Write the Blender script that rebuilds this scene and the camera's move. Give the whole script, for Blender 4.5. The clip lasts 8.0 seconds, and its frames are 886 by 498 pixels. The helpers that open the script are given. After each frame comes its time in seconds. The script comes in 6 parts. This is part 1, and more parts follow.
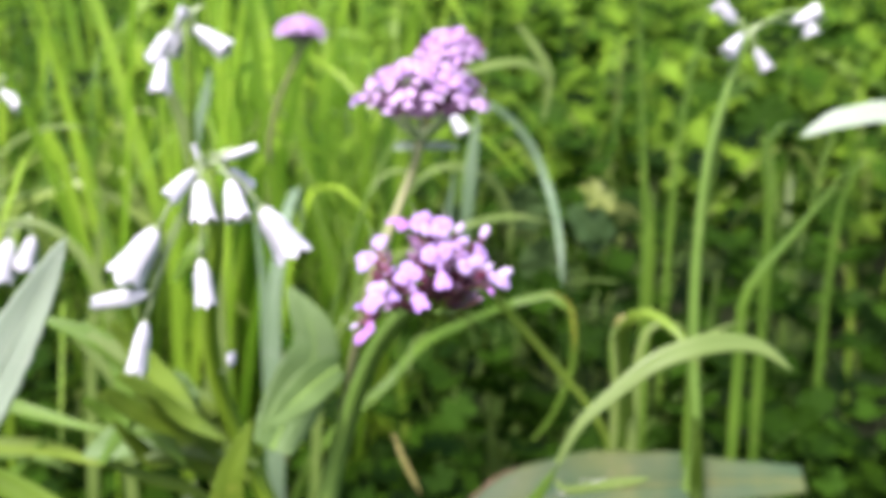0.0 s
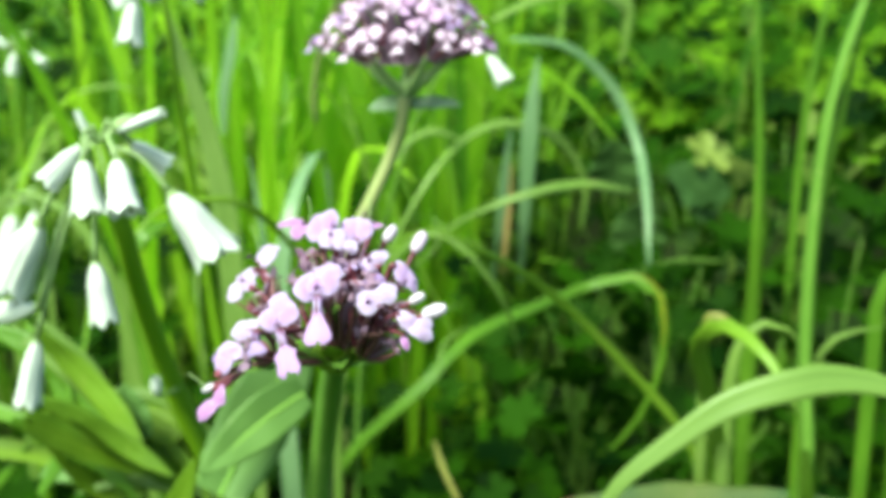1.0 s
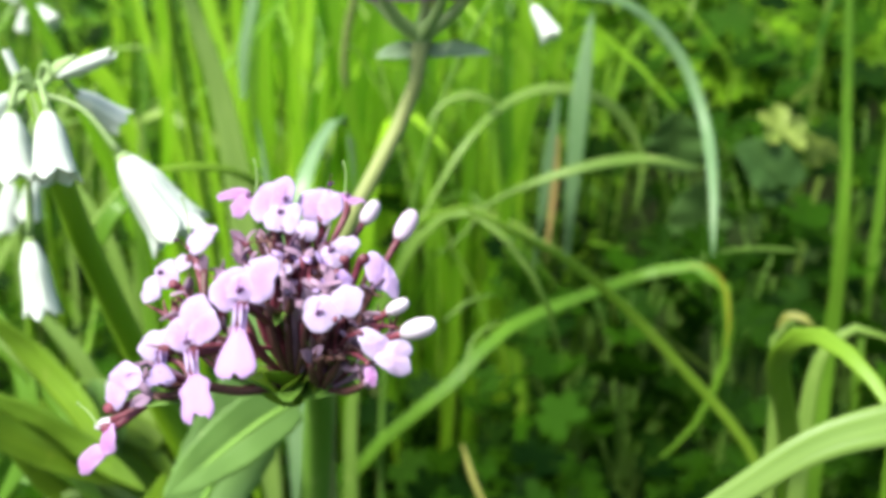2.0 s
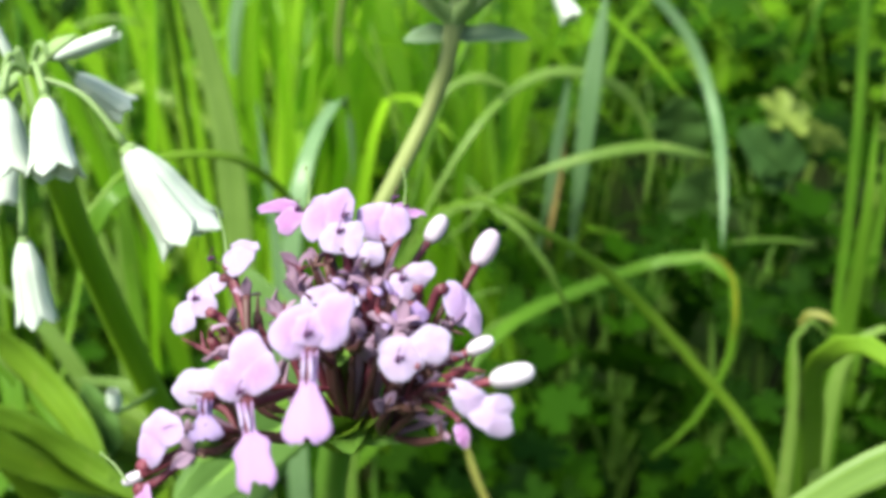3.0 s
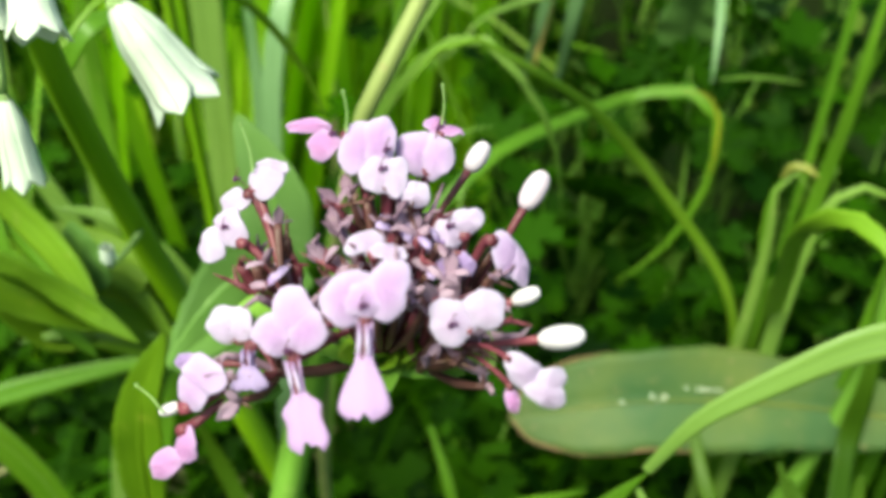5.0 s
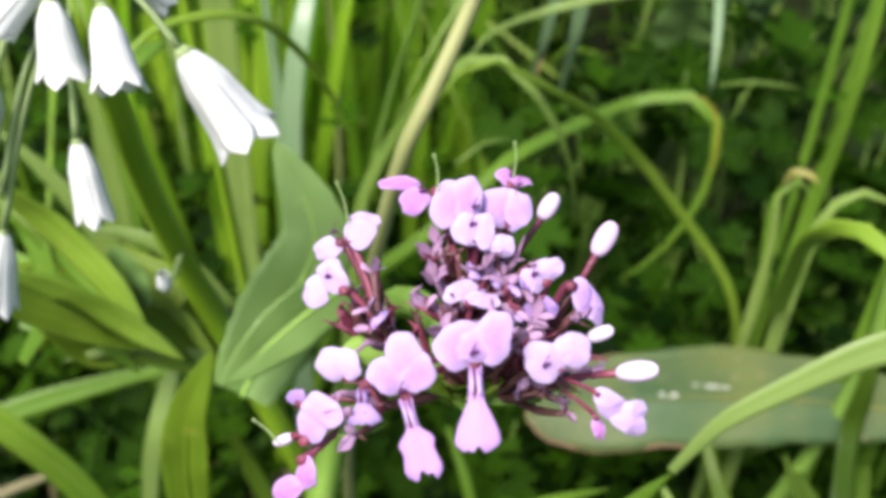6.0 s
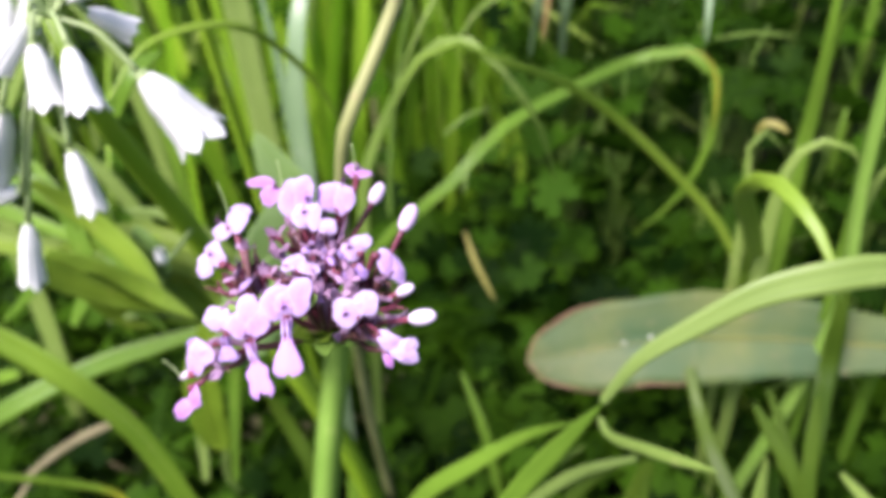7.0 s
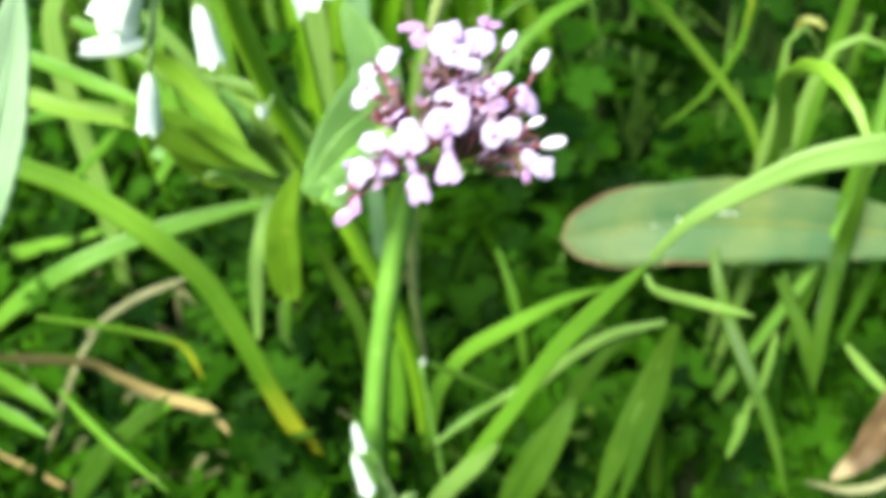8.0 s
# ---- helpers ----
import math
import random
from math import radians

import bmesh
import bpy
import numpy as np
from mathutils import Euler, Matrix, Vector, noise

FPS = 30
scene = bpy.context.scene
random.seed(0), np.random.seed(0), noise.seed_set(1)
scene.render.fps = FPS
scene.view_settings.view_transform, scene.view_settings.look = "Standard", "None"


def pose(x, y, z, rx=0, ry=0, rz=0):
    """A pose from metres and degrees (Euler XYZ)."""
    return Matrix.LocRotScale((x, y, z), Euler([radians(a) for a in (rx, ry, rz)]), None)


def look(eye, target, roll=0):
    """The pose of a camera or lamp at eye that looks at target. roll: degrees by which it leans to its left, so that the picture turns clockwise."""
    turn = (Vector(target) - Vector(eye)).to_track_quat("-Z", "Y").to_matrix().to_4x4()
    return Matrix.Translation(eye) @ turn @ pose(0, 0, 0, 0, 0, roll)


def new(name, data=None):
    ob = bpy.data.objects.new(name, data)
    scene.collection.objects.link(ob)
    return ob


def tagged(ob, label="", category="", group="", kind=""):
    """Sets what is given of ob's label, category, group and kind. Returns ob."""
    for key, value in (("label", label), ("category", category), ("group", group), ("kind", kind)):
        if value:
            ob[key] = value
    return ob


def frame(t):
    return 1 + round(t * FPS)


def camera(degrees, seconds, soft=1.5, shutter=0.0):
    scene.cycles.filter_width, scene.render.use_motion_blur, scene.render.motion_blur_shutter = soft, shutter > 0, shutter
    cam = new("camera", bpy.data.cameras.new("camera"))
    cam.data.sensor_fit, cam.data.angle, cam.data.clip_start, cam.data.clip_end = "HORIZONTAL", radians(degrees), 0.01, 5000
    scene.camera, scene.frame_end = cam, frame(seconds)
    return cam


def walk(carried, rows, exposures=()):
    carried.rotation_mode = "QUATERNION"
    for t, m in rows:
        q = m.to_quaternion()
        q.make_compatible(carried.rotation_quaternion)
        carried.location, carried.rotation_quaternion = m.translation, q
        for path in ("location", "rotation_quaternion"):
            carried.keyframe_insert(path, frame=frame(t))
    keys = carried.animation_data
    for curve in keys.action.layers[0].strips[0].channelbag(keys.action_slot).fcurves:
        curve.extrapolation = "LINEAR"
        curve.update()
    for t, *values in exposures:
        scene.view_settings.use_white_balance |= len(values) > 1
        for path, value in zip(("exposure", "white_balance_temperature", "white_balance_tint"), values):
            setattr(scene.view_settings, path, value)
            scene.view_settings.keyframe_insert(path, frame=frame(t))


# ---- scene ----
cam = camera(57.5, 8.0, soft=4.0, shutter=0.6)
cam.data.dof.use_dof = True
cam.data.dof.focus_distance, cam.data.dof.aperture_fstop = 0.085, 25
PATH = [
    (0, (0.02139, 0.02596, 0.29613), (0.0049, 1.9940, -0.0598), 0.13),
    (0.5, (0.03943, 0.06426, 0.29791), (-0.1677, 2.0014, -0.1544), 0.31),
    (1, (0.05589, 0.09799, 0.29440), (-0.2948, 2.0087, -0.1810), -1.88),
    (1.5, (0.05189, 0.12758, 0.29040), (-0.4055, 2.0066, -0.2194), -1.75),
    (2, (0.05506, 0.13584, 0.28616), (-0.4171, 2.0070, -0.2390), -1.48),
    (2.2, (0.05140, 0.13988, 0.28390), (-0.4235, 2.0114, -0.2374), -1.31),
    (3.3, (0.03927, 0.14935, 0.29092), (-0.3520, 2.0075, -0.3368), -0.29),
    (3.5, (0.03735, 0.15247, 0.29351), (-0.3577, 1.9974, -0.3700), -0.26),
    (4, (0.03615, 0.15436, 0.29985), (-0.3130, 1.9330, -0.5455), 0.68),
    (4.5, (0.02796, 0.15258, 0.30048), (-0.2350, 1.8531, -0.7189), 3.74),
    (4.7, (0.03204, 0.15348, 0.29808), (-0.2351, 1.8433, -0.7378), 3.39),
    (5.8, (0.02748, 0.15005, 0.30586), (-0.1876, 1.8189, -0.7753), 3.53),
    (6, (0.02289, 0.14676, 0.30781), (-0.1997, 1.8235, -0.7594), 2.85),
    (6.5, (0.03515, 0.14194, 0.31324), (-0.2315, 1.7983, -0.7755), 1.48),
    (7, (0.05846, 0.13257, 0.32470), (-0.3774, 1.7016, -0.8365), -4.16),
    (7.5, (0.06048, 0.12877, 0.32888), (-0.4540, 1.5580, -0.9721), -3.31),
    (8, (0.04380, 0.10401, 0.32880), (-0.3419, 1.5426, -1.0060), -1.61),
]
EXPOSURES = [(0.0, 1.46, 5850, 43), (0.3, 1.45, 6350, 10), (0.5, 1.46, 6400, -22), (1.0, 1.5, 6450, -19), (1.5, 1.5, 6450, -14), (2.0, 1.5, 6380, 1), (3.5, 1.29, 6800, -15), (4.7, 1.29, 7480, -31),
             (5.8, 1.3, 6300, 21), (6.5, 1.28, 6200, 27), (7.0, 1.5, 6100, 35), (7.2, 1.47, 6180, 34), (7.5, 1.48, 6230, 15), (7.8, 1.74, 6320, 0), (8.0, 1.96, 6270, -9)]
walk(cam, [(t, look(eye, target, roll)) for t, eye, target, roll in PATH], EXPOSURES)
# ---- world and light ----
world = bpy.data.worlds.new("world")
scene.world = world
world.use_nodes = True
wn = world.node_tree
sky = wn.nodes.new("ShaderNodeTexSky")
sky.sky_type, sky.sun_disc = "NISHITA", False
sky.sun_elevation, sky.sun_rotation = radians(54), radians(-152)
sky.air_density, sky.dust_density = 1.0, 2.5
wn.links.new(sky.outputs["Color"], wn.nodes["Background"].inputs["Color"])
wn.nodes["Background"].inputs["Strength"].default_value = 0.1
sun_data = bpy.data.lights.new("sun", "SUN")
sun_data.energy, sun_data.angle, sun_data.color = 3.4, radians(22), (1.0, 0.95, 0.86)
sun = new("sun", sun_data)
sun.matrix_world = look((-0.7, -1.05, 2.1), (0, 0.25, 0))


# ---- materials ----
def nodes_of(name):
    m = bpy.data.materials.new(name)
    m.use_nodes = True
    n = m.node_tree.nodes
    return m, n, m.node_tree.links, n["Principled BSDF"], n["Material Output"]


def ramp(n, stops):
    r = n.new("ShaderNodeValToRGB")
    e = r.color_ramp.elements
    while len(e) < len(stops):
        e.new(0.5)
    for el, (p, c) in zip(e, stops):
        el.position, el.color = p, (*c, 1)
    return r


def leaf_material(name, low, high, spot, rough=0.42, through_light=0.4, scale=120.0, stripes=0.0, island=False, spec=0.45, turn=None):
    """Living leaf: two greens mixed by fine and coarse noise, lengthwise veins, light shining through."""
    m, n, l, p, out = nodes_of(name)
    co = n.new("ShaderNodeTexCoord")
    big = n.new("ShaderNodeTexNoise")
    big.inputs["Scale"].default_value, big.inputs["Detail"].default_value = scale * 0.25, 3
    l.new(co.outputs["Object"], big.inputs["Vector"])
    rnd = n.new("ShaderNodeNewGeometry" if island else "ShaderNodeObjectInfo")
    add = n.new("ShaderNodeMath")
    add.operation = "MULTIPLY_ADD"
    l.new(rnd.outputs["Random Per Island" if island else "Random"], add.inputs[0])
    add.inputs[1].default_value = 0.55 if island else 0.3
    l.new(big.outputs["Fac"], add.inputs[2])
    off = n.new("ShaderNodeMath")
    off.operation = "SUBTRACT"
    l.new(add.outputs[0], off.inputs[0])
    off.inputs[1].default_value = 0.27 if island else 0.15
    r = ramp(n, [(0.25, low), (0.72, high)])
    l.new(off.outputs[0], r.inputs["Fac"])
    fine = n.new("ShaderNodeTexNoise")
    fine.inputs["Scale"].default_value, fine.inputs["Detail"].default_value = scale * 3, 4
    l.new(co.outputs["Object"], fine.inputs["Vector"])
    fr = ramp(n, [(0.62, (0, 0, 0)), (0.8, (1, 1, 1))])
    l.new(fine.outputs["Fac"], fr.inputs["Fac"])
    mix = n.new("ShaderNodeMix")
    mix.data_type = "RGBA"
    l.new(fr.outputs["Color"], mix.inputs["Factor"])
    l.new(r.outputs["Color"], mix.inputs["A"])
    mix.inputs["B"].default_value = (*spot, 1)
    colour = mix.outputs["Result"]
    height = fine.outputs["Fac"]
    if stripes:
        uv = n.new("ShaderNodeMapping")
        uv.inputs["Scale"].default_value = (stripes, 0.6, 1)
        l.new(co.outputs["UV"], uv.inputs["Vector"])
        w = n.new("ShaderNodeTexNoise")
        w.inputs["Scale"].default_value, w.inputs["Detail"].default_value = 1.0, 2
        l.new(uv.outputs["Vector"], w.inputs["Vector"])
        mul = n.new("ShaderNodeMix")
        mul.data_type, mul.blend_type = "RGBA", "MULTIPLY"
        mul.inputs["Factor"].default_value = 0.7
        wr = ramp(n, [(0.3, (0.62, 0.68, 0.55)), (0.7, (1.2, 1.15, 1.1))])
        l.new(w.outputs["Fac"], wr.inputs["Fac"])
        l.new(colour, mul.inputs["A"])
        l.new(wr.outputs["Color"], mul.inputs["B"])
        colour = mul.outputs["Result"]
        height = w.outputs["Fac"]
    if turn:
        # yellowing or withering that creeps along the leaf from one end
        tone, start, end = turn
        way = n.new("ShaderNodeSeparateXYZ")
        l.new(co.outputs["UV"], way.inputs[0])
        creep = n.new("ShaderNodeMath")
        creep.operation = "MULTIPLY_ADD"
        l.new(big.outputs["Fac"], creep.inputs[0])
        creep.inputs[1].default_value = 0.25
        l.new(way.outputs["Y"], creep.inputs[2])
        cr = ramp(n, [(start + 0.12, (0, 0, 0)), (end + 0.12, (1, 1, 1))])
        l.new(creep.outputs[0], cr.inputs["Fac"])
        old = n.new("ShaderNodeMix")
        old.data_type = "RGBA"
        l.new(cr.outputs["Color"], old.inputs["Factor"])
        l.new(colour, old.inputs["A"])
        old.inputs["B"].default_value = (*tone, 1)
        colour = old.outputs["Result"]
    bump = n.new("ShaderNodeBump")
    bump.inputs["Strength"].default_value, bump.inputs["Distance"].default_value = 0.35, 0.0006
    l.new(height, bump.inputs["Height"])
    l.new(bump.outputs["Normal"], p.inputs["Normal"])
    l.new(colour, p.inputs["Base Color"])
    p.inputs["Roughness"].default_value = rough
    p.inputs["Specular IOR Level"].default_value = spec
    tr = n.new("ShaderNodeBsdfTranslucent")
    l.new(colour, tr.inputs["Color"])
    ms = n.new("ShaderNodeMixShader")
    ms.inputs["Fac"].default_value = through_light
    l.new(p.outputs["BSDF"], ms.inputs[1])
    l.new(tr.outputs["BSDF"], ms.inputs[2])
    l.new(ms.outputs["Shader"], out.inputs["Surface"])
    return m


GRASS = leaf_material("grass blade green", (0.06548, 0.153, 0.01102), (0.131, 0.261, 0.02142), (0.1746, 0.27, 0.03672), 0.4, 0.22, 90, 14, spec=0.25)
GRASS_LIGHT = leaf_material("grass blade light green", (0.115, 0.2, 0.034), (0.185, 0.285, 0.066), (0.22, 0.3, 0.09), 0.4, 0.22, 90, 14, spec=0.3)
GRASS_PALE = leaf_material("grass blade pale green", (0.1154, 0.204, 0.03176), (0.1979, 0.306, 0.06358), (0.2968, 0.357, 0.1156), 0.45, 0.22, 90, 10, spec=0.25)
GRASS_BLUE = leaf_material("grass blade blue green", (0.1275, 0.2325, 0.0975), (0.21, 0.33, 0.165), (0.2475, 0.345, 0.21), 0.4, 0.22, 90, 10)
# For dark green blades, and for low ones whose shade is put into the colour.
GRASS_DARK_SHADED = leaf_material("grass blade dark shaded green", (0.03154, 0.07544, 0.005549), (0.07008, 0.1312, 0.01018), (0.09809, 0.1443, 0.0185), 0.4, 0.35, 90, 12, spec=0.15)
GRASS_YELLOW = leaf_material("grass blade yellowed", (0.36, 0.36, 0.03), (0.6, 0.48, 0.05), (0.4, 0.25, 0.06), 0.5, 0.4, 90, 10)
GRASS_BRIGHT = leaf_material("grass blade bright green", (0.1455, 0.27, 0.01768), (0.2425, 0.39, 0.0374), (0.2716, 0.37, 0.0612), 0.4, 0.3, 90, 14, spec=0.3)
DRY = leaf_material("dry grass straw", (0.3, 0.2, 0.075), (0.47, 0.34, 0.14), (0.2, 0.13, 0.05), 0.6, 0.3, 120, 10)
DRY_GREY = leaf_material("weathered dry grass", (0.16, 0.15, 0.065), (0.27, 0.25, 0.12), (0.12, 0.1, 0.05), 0.65, 0.3, 120, 10)
GRASS_TURNING = leaf_material("grass blade yellowing towards its end", (0.08245, 0.175, 0.0102), (0.16, 0.28, 0.02312), (0.194, 0.28, 0.0408), 0.42, 0.25, 90, 14, turn=((0.4462, 0.43, 0.0204), 0.62, 0.86), spec=0.2)
GRASS_DRY = leaf_material("half dry grass", (0.2328, 0.24, 0.04352), (0.3492, 0.336, 0.08704), (0.2328, 0.16, 0.03808), 0.55, 0.35, 120, 10)
STAND = leaf_material("tall leaf stand", (0.2241, 0.473, 0.01496), (0.4908, 0.77, 0.0476), (0.4908, 0.704, 0.068), 0.42, 0.62, 14, 12)
MEADOW = leaf_material("meadow grass", (0.06635, 0.1904, 0.0068), (0.2322, 0.4256, 0.0238), (0.3096, 0.4256, 0.0544), 0.45, 0.42, 14, 8, island=True)
WISP = leaf_material("pale arching grass", (0.1358, 0.26, 0.0238), (0.291, 0.42, 0.068), (0.3298, 0.42, 0.102), 0.45, 0.45, 14, 6, island=True)
# Same herb with a lighter green: sunlight on the bank is in the colour.
BANK_HERB_SUNLIT = leaf_material("bank herb leaf", (0.03929, 0.1219, 0.003672), (0.2045, 0.39, 0.0191), (0.2455, 0.39, 0.03672), 0.6, 0.4, 30, 0, island=True, spec=0.06)
# Green far below a leaf's own: shade deep in the foliage is included.
HERB_SHADED = leaf_material("herb leaf", (0.002328, 0.01256, 0.0004998), (0.02638, 0.08073, 0.002166), (0.04656, 0.09418, 0.004998), 0.65, 0.35, 40, 0, island=True, spec=0.05)
# Almost black greens: shadow under the taller plants is put into the colour.
COVER_SHADED = leaf_material("ground cover leaf", (0.00335, 0.0159, 0.0005341), (0.03015, 0.08619, 0.00187), (0.05359, 0.1094, 0.004806), 0.65, 0.35, 60, 0, island=True, spec=0.05)
YELLOW_HERB = leaf_material("yellowing herb leaf", (0.2, 0.29, 0.04), (0.32, 0.38, 0.08), (0.4, 0.36, 0.1), 0.5, 0.45, 60)
BROAD = leaf_material("broad glaucous leaf", (0.07275, 0.155, 0.0306), (0.1503, 0.265, 0.0578), (0.2134, 0.32, 0.102), 0.55, 0.25, 60, 0, spec=0.3)
# The glaucous greens roughly halved, so the colour holds the background shade.
BROAD_SHADED = leaf_material("blue-green leaf dimmed for shade", (0.0378, 0.08797, 0.0192), (0.081, 0.1564, 0.0352), (0.108, 0.1759, 0.048), 0.6, 0.3, 60, 0, spec=0.2)
BROAD_OLD = leaf_material("ageing broad leaf", (0.04, 0.086, 0.027), (0.13, 0.15, 0.03), (0.17, 0.15, 0.07), 0.55, 0.14, 120, 0, spec=0.25)
ROSETTE = leaf_material("rosette leaf", (0.08963, 0.1736, 0.006528), (0.1834, 0.2912, 0.01632), (0.2309, 0.2912, 0.02992), 0.55, 0.3, 60, 6, spec=0.25)
STEM = leaf_material("green stem", (0.1261, 0.25, 0.034), (0.2134, 0.37, 0.068), (0.2328, 0.34, 0.0816), 0.42, 0.15, 80, 5, spec=0.25)
STEM_TAN = leaf_material("tan green stem", (0.1932, 0.2294, 0.07484), (0.3153, 0.347, 0.1403), (0.3052, 0.2463, 0.1216), 0.5, 0.15, 80, 5, spec=0.2)
SCAPE = leaf_material("onion scape", (0.1319, 0.27, 0.006528), (0.2173, 0.375, 0.01414), (0.2173, 0.33, 0.0272), 0.45, 0.15, 60, 5)
PEDICEL = leaf_material("pedicel pale green", (0.24, 0.36, 0.11), (0.36, 0.48, 0.2), (0.4, 0.5, 0.26), 0.45, 0.3, 80)
PETAL = leaf_material("pink petal", (0.5415, 0.2888, 0.575), (0.7125, 0.4883, 0.745), (0.665, 0.4935, 0.71), 0.55, 0.3, 260, spec=0.2)
PETAL_PALE = leaf_material("pale pink petal", (0.64, 0.44, 0.65), (0.77, 0.6, 0.77), (0.72, 0.54, 0.73), 0.55, 0.3, 260, spec=0.2)
PETAL_LILAC = leaf_material("lilac petal", (0.378, 0.23, 0.5), (0.546, 0.391, 0.66), (0.525, 0.391, 0.62), 0.55, 0.3, 260, spec=0.2)
PINK = leaf_material("deep pink petal", (0.4312, 0.17, 0.448), (0.5488, 0.27, 0.5824), (0.5684, 0.31, 0.616), 0.55, 0.3, 260, spec=0.2, turn=((0.6272, 0.4, 0.7168), 0.2, 0.55))
LIP = leaf_material("pink lower lip", (0.47, 0.2546, 0.572), (0.5922, 0.3972, 0.715), (0.564, 0.387, 0.693), 0.55, 0.3, 260, spec=0.2)
BLUSH = leaf_material("blush pink petal", (0.4357, 0.2309, 0.528), (0.5519, 0.3568, 0.66), (0.5519, 0.3778, 0.66), 0.55, 0.3, 260, spec=0.2, turn=((0.639, 0.5037, 0.77), 0.12, 0.55))
BLANCHED = leaf_material("whitish pink petal", (0.4842, 0.333, 0.5655), (0.5773, 0.441, 0.6786), (0.5401, 0.396, 0.6375), 0.55, 0.3, 260, spec=0.2, turn=((0.6146, 0.513, 0.73), 0.12, 0.55))
LILAC = leaf_material("lilac inner petal", (0.27, 0.16, 0.42), (0.4, 0.26, 0.55), (0.42, 0.28, 0.56), 0.55, 0.3, 260, spec=0.2, turn=((0.46, 0.33, 0.62), 0.2, 0.55))
LILAC_PALE = leaf_material("pale lilac petal", (0.4171, 0.26, 0.53), (0.5432, 0.38, 0.6572), (0.5432, 0.4, 0.6678), 0.55, 0.3, 260, spec=0.2, turn=((0.6014, 0.48, 0.7314), 0.2, 0.55))
BUD = leaf_material("white pink bud", (0.6145, 0.4836, 0.6262), (0.6889, 0.6045, 0.7143), (0.6517, 0.5208, 0.6654), 0.5, 0.25, 260, spec=0.3)
TUBE = leaf_material("crimson tube", (0.1, 0.02, 0.035), (0.21, 0.045, 0.075), (0.26, 0.09, 0.11), 0.45, 0.15, 260)
CALYX = leaf_material("maroon calyx", (0.0595, 0.0208, 0.0238), (0.136, 0.056, 0.05525), (0.204, 0.128, 0.068), 0.5, 0.15, 260)
WITHER = leaf_material("withered corolla", (0.23, 0.121, 0.204), (0.414, 0.264, 0.396), (0.345, 0.242, 0.24), 0.6, 0.25, 260)
EYE_MARK = leaf_material("dark purple mark", (0.05, 0.006, 0.06), (0.1, 0.02, 0.1), (0.08, 0.01, 0.08), 0.5, 0.0, 260)
WHITE = leaf_material("white tepal", (0.7208, 0.7526, 0.7367), (0.8056, 0.8321, 0.8162), (0.7526, 0.7844, 0.7526), 0.5, 0.22, 200, 2, spec=0.3)
WHITE_VEIN = leaf_material("tepal green midrib", (0.6, 0.69, 0.57), (0.68, 0.75, 0.66), (0.66, 0.73, 0.63), 0.5, 0.4, 120)
RED_EDGE = leaf_material("reddish leaf margin", (0.2, 0.1, 0.055), (0.3, 0.17, 0.09), (0.34, 0.24, 0.13), 0.55, 0.1, 120)
PALE = leaf_material("pale leaf", (0.36, 0.5, 0.3), (0.5, 0.62, 0.43), (0.56, 0.66, 0.5), 0.5, 0.45, 60, 8)
BROWN = leaf_material("withered brown leaf", (0.08, 0.0429, 0.01875), (0.176, 0.1014, 0.045), (0.272, 0.2028, 0.1275), 0.65, 0.2, 90, 8, turn=((0.288, 0.2106, 0.1125), 0.78, 0.98))
SPOT = leaf_material("pale leaf spot", (0.5, 0.52, 0.42), (0.7, 0.7, 0.62), (0.8, 0.8, 0.75), 0.35, 0.0, 200)


def soil_material():
    m, n, l, p, out = nodes_of("dark soil with moss")
    co = n.new("ShaderNodeTexCoord")
    a = n.new("ShaderNodeTexNoise")
    a.inputs["Scale"].default_value, a.inputs["Detail"].default_value = 9, 8
    l.new(co.outputs["Object"], a.inputs["Vector"])
    r = ramp(n, [(0.3, (0.01, 0.01, 0.004)), (0.48, (0.018, 0.028, 0.007)), (0.66, (0.022, 0.055, 0.01))])
    l.new(a.outputs["Fac"], r.inputs["Fac"])
    l.new(r.outputs["Color"], p.inputs["Base Color"])
    p.inputs["Roughness"].default_value, p.inputs["Specular IOR Level"].default_value = 0.95, 0.1
    b = n.new("ShaderNodeTexNoise")
    b.inputs["Scale"].default_value, b.inputs["Detail"].default_value = 120, 6
    l.new(co.outputs["Object"], b.inputs["Vector"])
    bp = n.new("ShaderNodeBump")
    bp.inputs["Strength"].default_value, bp.inputs["Distance"].default_value = 0.8, 0.01
    l.new(b.outputs["Fac"], bp.inputs["Height"])
    l.new(bp.outputs["Normal"], p.inputs["Normal"])
    return m


SOIL = soil_material()


# ---- mesh helpers ----
class Buf:
    """Vertices, faces and texture coordinates of one mesh."""

    def __init__(self):
        self.v, self.f, self.uv = [], [], []

    def grid(self, rows, closed=False, wide=None):
        """A skin over equal rows of points; closed joins each row's ends."""
        base, k, nr = len(self.v), len(rows[0]), len(rows)
        for i, row in enumerate(rows):
            for j, q in enumerate(row):
                self.v.append(tuple(q))
                self.uv.append((j / max(1, k - 1), i / max(1, nr - 1)))
        for i in range(nr - 1):
            for j in range(k if closed else k - 1):
                a, b = base + i * k + j, base + i * k + (j + 1) % k
                self.f.append((a, b, b + k, a + k))
        return base

    def mesh(self, name, material, smooth=True):
        me = bpy.data.meshes.new(name)
        me.from_pydata(self.v, [], self.f)
        layer = me.uv_layers.new(name="UVMap")
        idx = np.empty(len(me.loops), dtype=np.int32)
        me.loops.foreach_get("vertex_index", idx)
        layer.data.foreach_set("uv", np.array(self.uv, dtype=np.float32)[idx].ravel())
        me.materials.append(material)
        if smooth:
            me.polygons.foreach_set("use_smooth", np.ones(len(me.polygons), dtype=bool))
        me.update()
        return me


